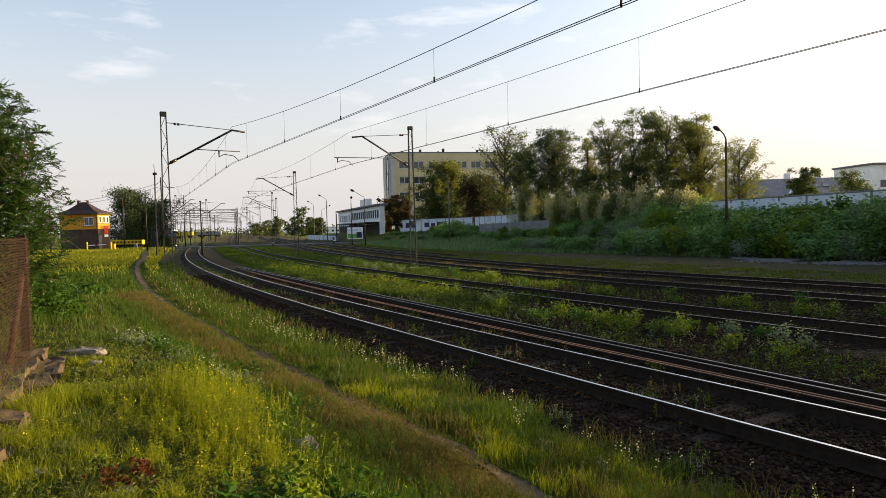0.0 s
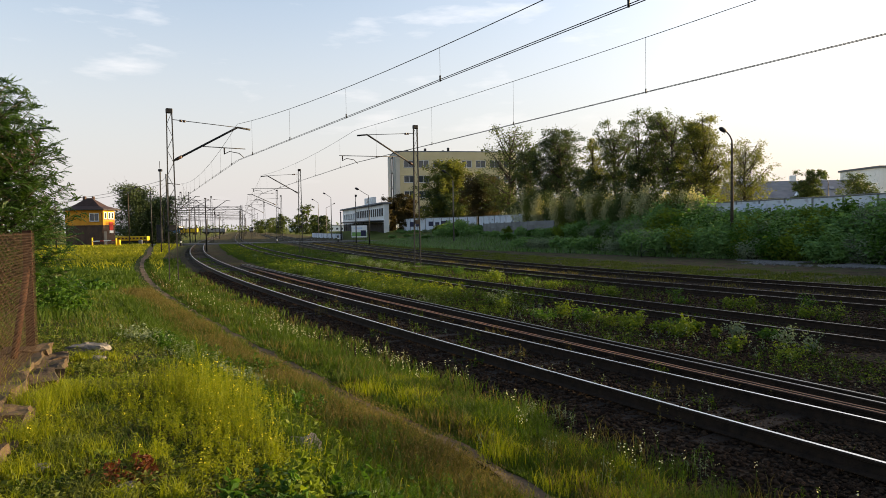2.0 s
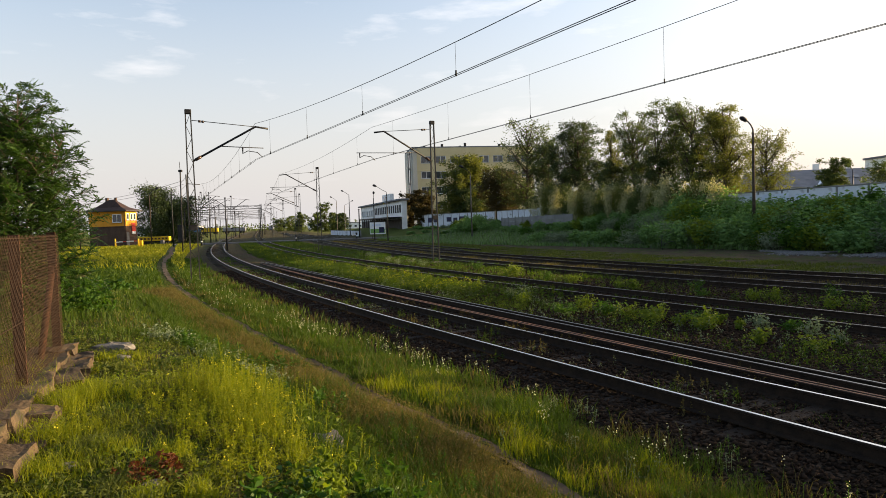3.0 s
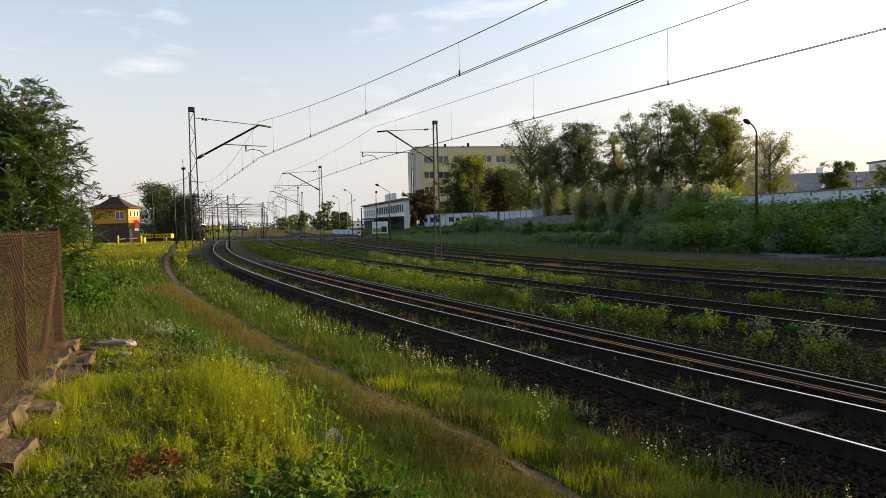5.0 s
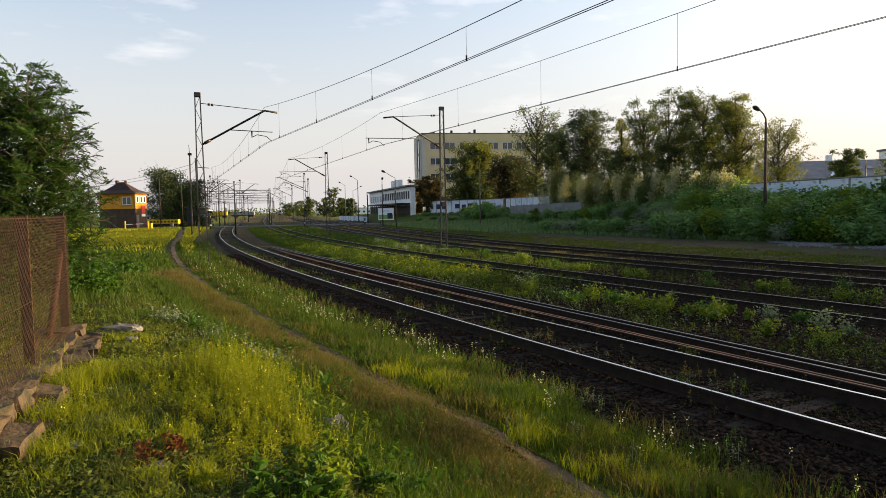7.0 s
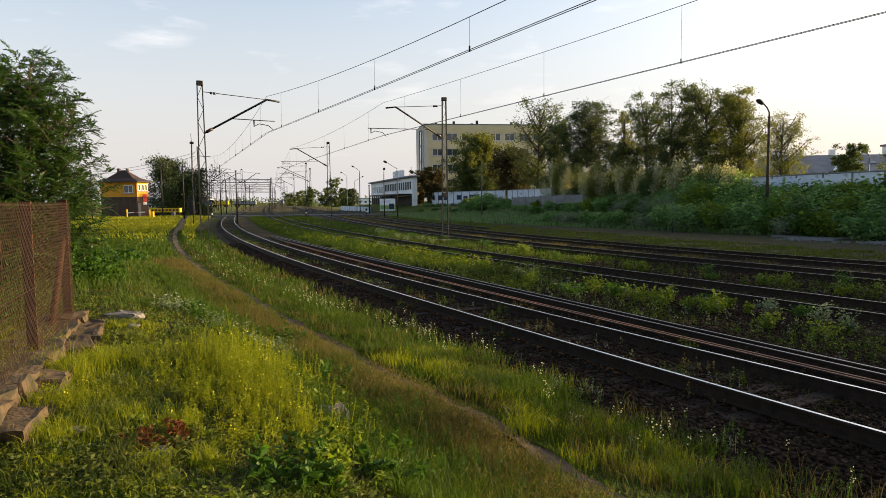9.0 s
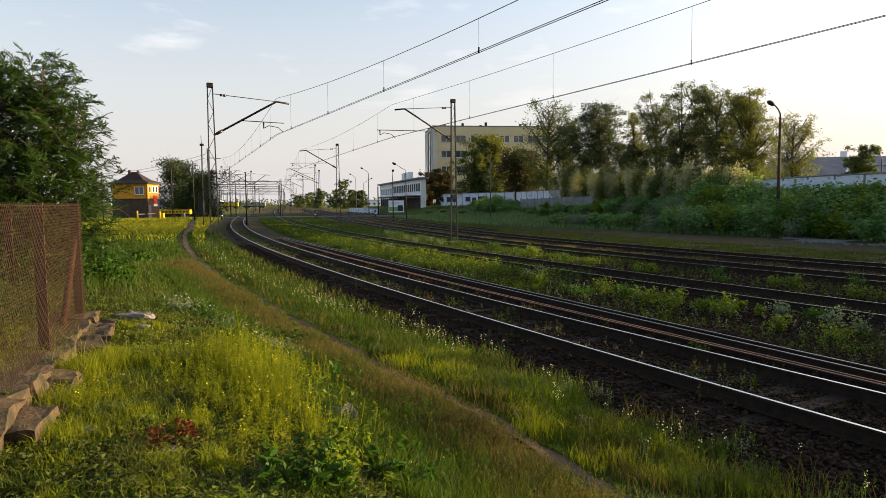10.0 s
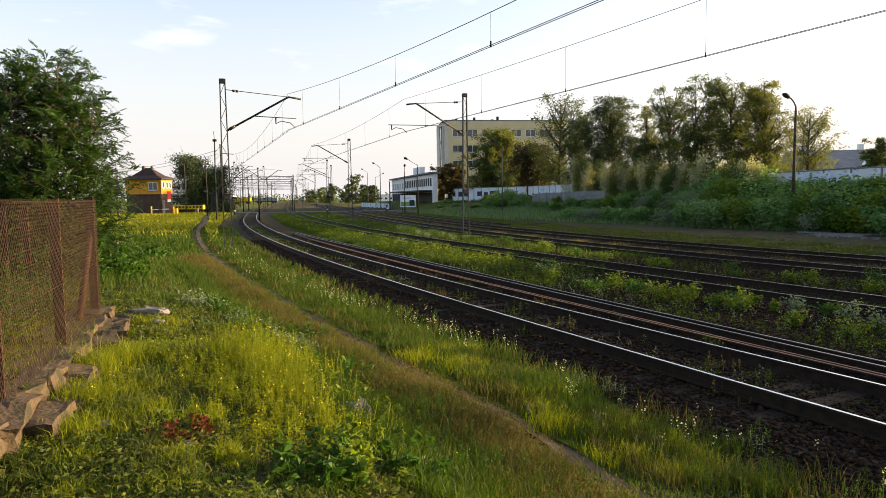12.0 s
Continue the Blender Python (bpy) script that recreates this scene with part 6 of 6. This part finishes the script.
for cx, cy, r in ((-8.2, 14.6, 0.9), (-9.4, 14.8, 0.9)):
    herb_patch(cx, cy, r, 70, 0.8, 0.12, M["nettle"], "tall green weeds under the ash tree", 22, 0.1)
# weeds behind and through the fence
for cx, cy, r, n_, h in ((-5.2, 6.6, 0.7, 110, 0.85), (-5.9, 7.9, 0.8, 110, 0.95), (-4.5, 5.2, 0.6, 80, 0.5), (-3.75, 4.6, 0.4, 60, 0.4), (-6.6, 9.6, 0.9, 90, 0.9)):
    herb_patch(cx, cy, r, n_, h, 0.05, M["grass"], "drab green weeds growing behind the fence", 30, 0.07)
herb_patch(-4.5, 6.2, 0.45, 60, 0.3, 0.05, M["dry_grass"], "dry orange-brown weeds behind the fence", 24, 0.05)
for cx, cy, r, h in ((-3.5, 6.0, 0.12, 0.26), (-3.45, 6.5, 0.14, 0.22), (-3.1, 5.2, 0.14, 0.2), (-2.75, 4.4, 0.12, 0.16), (-2.9, 5.6, 0.3, 0.16), (-3.2, 7.2, 0.3, 0.14), (-2.4, 4.6, 0.3, 0.14)):
    n_ = 550
    blades("footing_grass", cx + rng.normal(0, r, n_), cy + rng.normal(0, r, n_), h, 0.0018, M["herb"], rng, "fine yellow-green grass clump by the stone footing", 0.7)
herb_patch(-1.98, 4.4, 0.2, 26, 0.16, 0.045, M["red_dock"], "small reddish dock plants in the turf", 16, 0.04)


# thin stalky weeds in the ballast of track one
for i in range(22):
    cy = 5.6 + 0.75 * i + float(rng.normal(0, 0.2))
    off = (-0.35, 0.3, 1.25, -1.15, 0.1)[i % 5] + float(rng.normal(0, 0.1))
    herb_patch(float(track_x("one", cy)) + off, cy, 0.26, 12, 0.26, 0.03, M["grass" if i % 3 else "dry_grass"], "thin stalky weeds in the track ballast", 16, 0.025, name="stalky_weed")
for cx, cy in ((-4.6, 6.9), (-4.3, 6.1), (-4.0, 5.2), (-3.75, 4.4), (-5.2, 7.3)):
    n_ = 900
    blades("fence_grass", cx + rng.normal(0, 0.25, n_), cy + rng.normal(0, 0.3, n_), 0.3, 0.0022, M["herb"], rng, "yellowish grass behind the fence", 0.7)


# white flower stalks beside the track
def stalks(n_, y0, y1, dlo, dhi, h):
    y = y0 * (y1 / y0) ** rng.uniform(0, 1, n_)
    d = rng.uniform(dlo, dhi, n_)
    x = track_x("one", y) - d / 0.88
    hh = h * rng.uniform(0.6, 1.2, n_)
    tx, ty = rng.normal(0, 0.1, n_), rng.normal(0, 0.1, n_)
    stems_mesh("flower_stalk", (x, y, hh, tx, ty), 0.004, M["nettle"], "thin green flower stalks by the track")
    tops = np.stack([x + tx * hh, y + ty * hh, ground_z(x, y) + hh], 1)
    Q = np.repeat(tops, 10, 0) + rng.normal(0, 1, (n_ * 10, 3)) * [0.012, 0.012, 0.04]
    leaf_stuff("white_flowers", Q, 0.016, M["white_petal"], "white flower spikes in the trackside grass", 0.9, category="flowers")


stalks(60, 10.2, 13.6, 1.8, 2.6, 0.32)
stalks(70, 13.5, 19.5, 2.5, 3.3, 0.32)
stalks(80, 18, 36, 2.6, 4.4, 0.4)
stalks(26, 5, 9, 1.9, 3.2, 0.36)

for i in range(70):
    cy = float(rng.uniform(4.6, 9.5))
    cx = float(track_x("one", cy)) - float(rng.uniform(1.7, 3.5)) / 0.88
    herb_patch(cx, cy, 0.16, 7, float(rng.uniform(0.12, 0.32)), 0.026, M[("grass", "nettle", "sage", "grass")[i % 4]], "sparse weeds on the bare dark shoulder of the track", 18, 0.02, name="shoulder_weed", aspect=0.3)


def strip_herbs(curve, lo, hi, y0, y1, n_, h, leaf, material, name, label, gate=0.5, per=16, seed=0.0):
    """Leafy stems in drifts along a track."""
    y = y0 * (y1 / y0) ** rng.uniform(0, 1, n_)
    x = track_x(curve, y) + rng.uniform(lo, hi, n_)
    keep = (patchy(x, y, 0.9, lo + seed) > gate * rng.uniform(0.8, 1.2, n_)) & (rng.uniform(0, 1, n_) < 0.3 + 0.7 * smooth(12, 22, y))
    x, y = x[keep], y[keep]
    hh = h * rng.uniform(0.4, 1.2, len(x))
    t = rng.uniform(0.1, 1, (len(x), per))
    sp = 0.3 * hh[:, None]
    P = np.stack([x[:, None] + rng.normal(0, 1, t.shape) * sp * (1.1 - t), y[:, None] + rng.normal(0, 1, t.shape) * sp * (1.1 - t), ground_z(x, y)[:, None] + hh[:, None] * t], 2)
    leaf_stuff(name, P.reshape(-1, 3), leaf, material, label, 0.45)


strip_herbs("one", 3.0, 5.4, 9, 34, 1500, 0.26, 0.035, M["lime"], "track_herbs", "bright leafy weeds between the tracks", 0.56)
strip_herbs("one", 2.9, 5.6, 8, 50, 3600, 0.22, 0.04, M["grass"], "track_herbs", "green leafy weeds between the tracks", 0.42, seed=2.0)
strip_herbs("one", 2.9, 5.6, 8, 40, 1200, 0.24, 0.035, M["sage"], "track_herbs", "grey-green weeds between the tracks", 0.5, seed=4.0)
strip_herbs("two", 1.6, 4.2, 10, 60, 2400, 0.24, 0.04, M["grass"], "track_herbs", "green leafy weeds beside the dull track", 0.47, seed=1.0)
strip_herbs("two", 1.6, 3.6, 12, 60, 800, 0.26, 0.04, M["lime"], "track_herbs", "bright leafy weeds beside the dull track", 0.55, seed=3.0)
strip_herbs("two", -4.0, -1.4, 20, 90, 3000, 0.36, 0.06, M["grass"], "track_herbs", "rank green weeds between the tracks", 0.35, seed=5.0)
strip_herbs("two", -4.0, -1.4, 24, 90, 1400, 0.36, 0.06, M["herb"], "track_herbs", "yellow-green weeds between the tracks", 0.5, seed=6.0)
strip_herbs("one", -0.6, 0.6, 6, 40, 500, 0.16, 0.026, M["sage"], "track_herbs", "small grey-green weeds between the rails", 0.5, seed=7.0)
strip_herbs("one", 0.9, 1.7, 6, 40, 420, 0.24, 0.024, M["dry_grass"], "track_herbs", "dry thin weeds along the loose rails", 0.45, seed=8.0)
strip_herbs("four", 1.4, 7.0, 16, 80, 3000, 0.16, 0.05, M["short_grass"], "track_herbs", "low drab weeds on the dirt beyond the sidings", 0.5, seed=9.0)

# low weeds over the track bed
def strip_weeds(curve, lo, hi, y0, y1, n_, h, material, name, label, gate=0.45, size=0.004, thin=0.3):
    y = y0 * (y1 / y0) ** rng.uniform(0, 1, n_)
    x = track_x(curve, y) + rng.uniform(lo, hi, n_)
    keep = patchy(x * 1.0, y, 1.2, lo + 3) > gate * rng.uniform(0.6, 1.3, n_)
    keep &= rng.uniform(0, 1, n_) < thin + (1 - thin) * smooth(18, 34, y)
    x, y = x[keep], y[keep]
    blades(name, x, y, h * (0.6 + 0.4 * smooth(12, 26, y)), size * 0.5 + 0.0004 * y, material, rng, label, 0.8, "weeds")


strip_weeds("one", 2.9, 5.4, 7, 70, 30000, 0.14, M["grass"], "yard_weeds", "low green weeds between the tracks", 0.55)
strip_weeds("two", -4.2, -1.5, 24, 110, 40000, 0.24, M["grass"], "yard_grass", "green grass between the tracks", 0.42)
strip_weeds("two", 1.3, 6.0, 26, 120, 20000, 0.18, M["grass"], "yard_grass", "thin green weeds between the tracks", 0.5)
strip_weeds("two", -0.7, 0.7, 10, 110, 14000, 0.14, M["grass"], "track_weeds", "weeds growing between the dull rails", 0.5)
strip_weeds("one", -0.6, 0.6, 6, 60, 7000, 0.12, M["grass"], "track_weeds", "sparse weeds between the shiny rails", 0.6)
strip_weeds("three", 1.5, 6.0, 14, 110, 26000, 0.12, M["dry_grass"], "siding_grass", "thin dry grass along the outer sidings", 0.5)
strip_weeds("four", 1.6, 8.0, 16, 110, 80000, 0.11, M["short_grass"], "toe_grass", "thin grass at the foot of the embankment", 0.5, thin=0.8)
# tall grass and weeds at the foot of the shrubs
y = rng.uniform(26, 112, 64000)
f = rng.uniform(-0.06, 0.95, len(y))
x = toe_x(y) + f * np.maximum(wall_x(y) - toe_x(y), 3.0)
pick = rng.uniform(0, 1, len(y))
for name, lo, hi, h, m in (("embankment_grass", 0.0, 0.62, 0.34, "shrub"), ("embankment_weeds", 0.62, 0.82, 0.5, "sage"), ("embankment_stems", 0.82, 1.0, 0.4, "grass")):
    k_ = (pick >= lo) & (pick < hi)
    blades(name, x[k_], y[k_], h, 0.02, M[m], rng, "rank green growth on the embankment", 0.7)


def weed(cx, cy, r, h, material, label, count=380, leaf=0.075):
    root = empty("weed_plant", Matrix.Translation((cx, cy, gz(cx, cy))), label, "weed", "weeds in the yard")
    loc = np.random.default_rng(int(abs(cx * 311 + cy * 97)))
    n_ = 9
    pieces, cl = [], []
    for i in range(n_):
        a = loc.uniform(0, 2 * np.pi)
        q = r * loc.uniform(0.2, 1.0)
        tip = Vector((math.cos(a) * q, math.sin(a) * q, h * loc.uniform(0.6, 1.0)))
        pieces.append(tube_data([(0, 0, -0.04), tuple(tip * 0.55), tuple(tip)], [0.006, 0.005, 0.002], 3))
        cl += [tuple(tip), tuple(tip * 0.75), tuple(tip * 0.5)]
    joined("stem", pieces, M["nettle"], root)
    v, f = leaves(cl, (r * 0.2, r * 0.2, h * 0.16), count, leaf, loc, 0.7, 0.35)
    tagged(mesh_object("foliage", v, f, material, root), kind="stuff")


for px_, dy, r, h, m in ((2.6, 19.7, 0.3, 0.3, "lime"), (3.9, 17.8, 0.45, 0.4, "lime"), (5.3, 25.1, 0.4, 0.34, "lime"), (4.7, 15.9, 0.3, 0.36, "lime"), (5.1, 15.7, 0.22, 0.3, "lime"), (5.3, 15.6, 0.3, 0.38, "lime"),
                          (5.5, 14.7, 0.16, 0.24, "lime"), (5.9, 14.4, 0.36, 0.38, "lime"), (6.5, 13.9, 0.14, 0.26, "lime"), (6.1, 12.3, 0.24, 0.28, "lime"), (6.4, 14.8, 0.2, 0.22, "lime"), (6.4, 22.6, 0.3, 0.34, "lime"),
                          (6.8, 22.3, 0.3, 0.34, "lime"), (9.1, 18.6, 0.28, 0.3, "lime"), (9.6, 18.5, 0.26, 0.3, "lime"), (10.0, 16.4, 0.3, 0.32, "lime"), (3.1, 28.9, 0.5, 0.42, "lime"), (3.6, 28.9, 0.4, 0.5, "lime"),
                          (7.0, 14.0, 0.26, 0.26, "sage"), (7.4, 13.5, 0.3, 0.26, "nettle"), (4.3, 16.8, 0.5, 0.3, "nettle"), (3.4, 16.9, 0.5, 0.3, "nettle")):
    weed(px_, dy, r, h, M[m], "bright green leafy weed growing in the ballast" if m != "sage" else "grey-green weed growing in the ballast", int(500 * r + 120), 0.062)
rw = np.random.default_rng(12)
for i in range(60):
    y = float(10 * 6 ** rw.uniform(0, 1))
    x = float(track_x("two", y)) + rw.choice([-3.0, -2.2, 2.2, 3.0, 3.8]) + rw.normal(0, 0.4)
    weed(x, y, 0.25 + 0.2 * rw.random(), 0.22 + 0.2 * rw.random(), M[["lime", "nettle", "nettle", "sage"][i % 4]], "small leafy weed growing in the ballast", 240, 0.05)
# grass tufts at the edge of the ballast
for i in range(26):
    cy = 5.0 + 0.3 * i + rw.normal(0, 0.1)
    cx = float(track_x("one", cy)) - (1.9 + 0.9 * rw.random()) / 0.88
    n_ = 220
    if cy < 7.0 and i % 2:
        continue
    blades("grass_tuft", cx + rng.normal(0, 0.13, n_), cy + rng.normal(0, 0.13, n_), 0.14 + 0.12 * rw.random(), 0.0026, M["grass"], rng, "tuft of grass at the edge of the ballast", 0.6)


def bent_wire():
    root = empty("bent_rod", Matrix.Translation((16.6, 47.5, gz(16.6, 47.5))), "thin bent steel rod sticking out of the ground", "rod")
    tube("rod", [(0, 0, -0.1), (-0.1, 0, 0.5), (0.0, 0, 1.05)], 0.03, M["dark_steel"], root, 5)
    tube("hook", [(0, 0, 0.3), (0.45, 0, 0.6), (0.9, 0, 0.55), (1.05, 0, 0.2)], 0.025, M["dark_steel"], root, 5)


bent_wire()


# ---------------------------------------------------------------- footpath, ballast
def footpath():
    V, F = [], []
    steps = [3.0 + 0.25 * i for i in range(150)] + [40.5 + 1.5 * i for i in range(42)]
    for i, y in enumerate(steps):
        wob = 0.03 * math.sin(y * 1.7) + 0.02 * math.sin(y * 3.9)
        for k in range(5):
            off = (k / 4 - 0.5) * (0.24 + 0.0025 * y + 0.06 * math.sin(y * 5.1 + k))
            d = float(path_d(np.array(y))) + wob + off
            x = float(track_x("one", y)) - d / 0.88
            V.append((x, y, gz(x, y) + 0.012 - 0.02 * (1 - abs(k - 2) / 2) * (y < 30)))
        if i:
            F += [((i - 1) * 5 + k, (i - 1) * 5 + k + 1, i * 5 + k + 1, i * 5 + k) for k in range(4)]
    tagged(mesh_object("footpath", V, F, M["soil"], smooth=True), "narrow trodden footpath of bare brown soil", "path", kind="structure")


footpath()


def stones(name, x, y, size, material, label, z_off=0.0):
    """Small angular stones: jittered octahedra."""
    n_ = len(x)
    base = np.array([(1, 0, 0), (0, 1, 0), (-1, 0, 0), (0, -1, 0), (0, 0, 1), (0, 0, -1)], float)
    V = base[None] * rng.uniform(0.6, 1.2, (n_, 6, 1)) * (size * rng.uniform(0.5, 1.5, n_))[:, None, None] + rng.normal(0, 0.18, (n_, 6, 3)) * size[:, None, None]
    V[:, :, 2] *= 0.7
    a = rng.uniform(0, np.pi, n_)
    c, s_ = np.cos(a)[:, None], np.sin(a)[:, None]
    X, Y = V[:, :, 0] * c - V[:, :, 1] * s_, V[:, :, 0] * s_ + V[:, :, 1] * c
    P = np.stack([X + x[:, None], Y + y[:, None], V[:, :, 2] + (ground_z(x, y) + z_off)[:, None]], 2)
    tri = np.array([(0, 1, 4), (1, 2, 4), (2, 3, 4), (3, 0, 4), (1, 0, 5), (2, 1, 5), (3, 2, 5), (0, 3, 5)], np.int32)
    idx = (np.arange(n_, dtype=np.int32)[:, None, None] * 6 + tri[None]).reshape(-1)
    me = bpy.data.meshes.new(name)
    me.vertices.add(n_ * 6)
    me.vertices.foreach_set("co", P.astype(np.float32).ravel())
    me.loops.add(len(idx))
    me.loops.foreach_set("vertex_index", idx)
    me.polygons.add(n_ * 8)
    me.polygons.foreach_set("loop_start", np.arange(n_ * 8, dtype=np.int32) * 3)
    me.materials.append(material)
    me.update(calc_edges=True)
    return tagged(new(name, me), label, "ballast", kind="stuff")


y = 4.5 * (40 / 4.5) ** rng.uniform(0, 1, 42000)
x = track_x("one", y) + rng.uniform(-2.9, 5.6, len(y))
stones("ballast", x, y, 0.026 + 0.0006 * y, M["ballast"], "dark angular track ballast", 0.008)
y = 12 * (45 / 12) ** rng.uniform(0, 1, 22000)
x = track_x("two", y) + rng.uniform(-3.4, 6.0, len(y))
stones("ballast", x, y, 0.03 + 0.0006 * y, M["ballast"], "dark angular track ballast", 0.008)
y = rng.uniform(30, 43, 12000)
x = toe_x(y) - 1.8 + rng.normal(0, 1.1, len(y))
keep = (x / y > 0.5) & (patchy(x, y, 0.8, 2) > 0.4)
stones("gravel", x[keep], y[keep], 0.07 + 0 * y[keep], M["grit"], "heap of pale grey gravel by the siding", 0.02)

# distant woods along the horizon
P = []
for i in range(700):
    a = radians(rng.uniform(-48, 40))
    r = rng.uniform(620, 900)
    hgt = rng.uniform(3, 9)
    for k in range(24):
        P.append((math.sin(a) * r + rng.normal(0, 6), math.cos(a) * r + rng.normal(0, 6), rng.uniform(0, 1) ** 0.8 * hgt))
leaf_stuff("far_woods", np.array(P), 1.9, M["tree"], "low line of distant woods on the horizon", 0.8, category="woods")
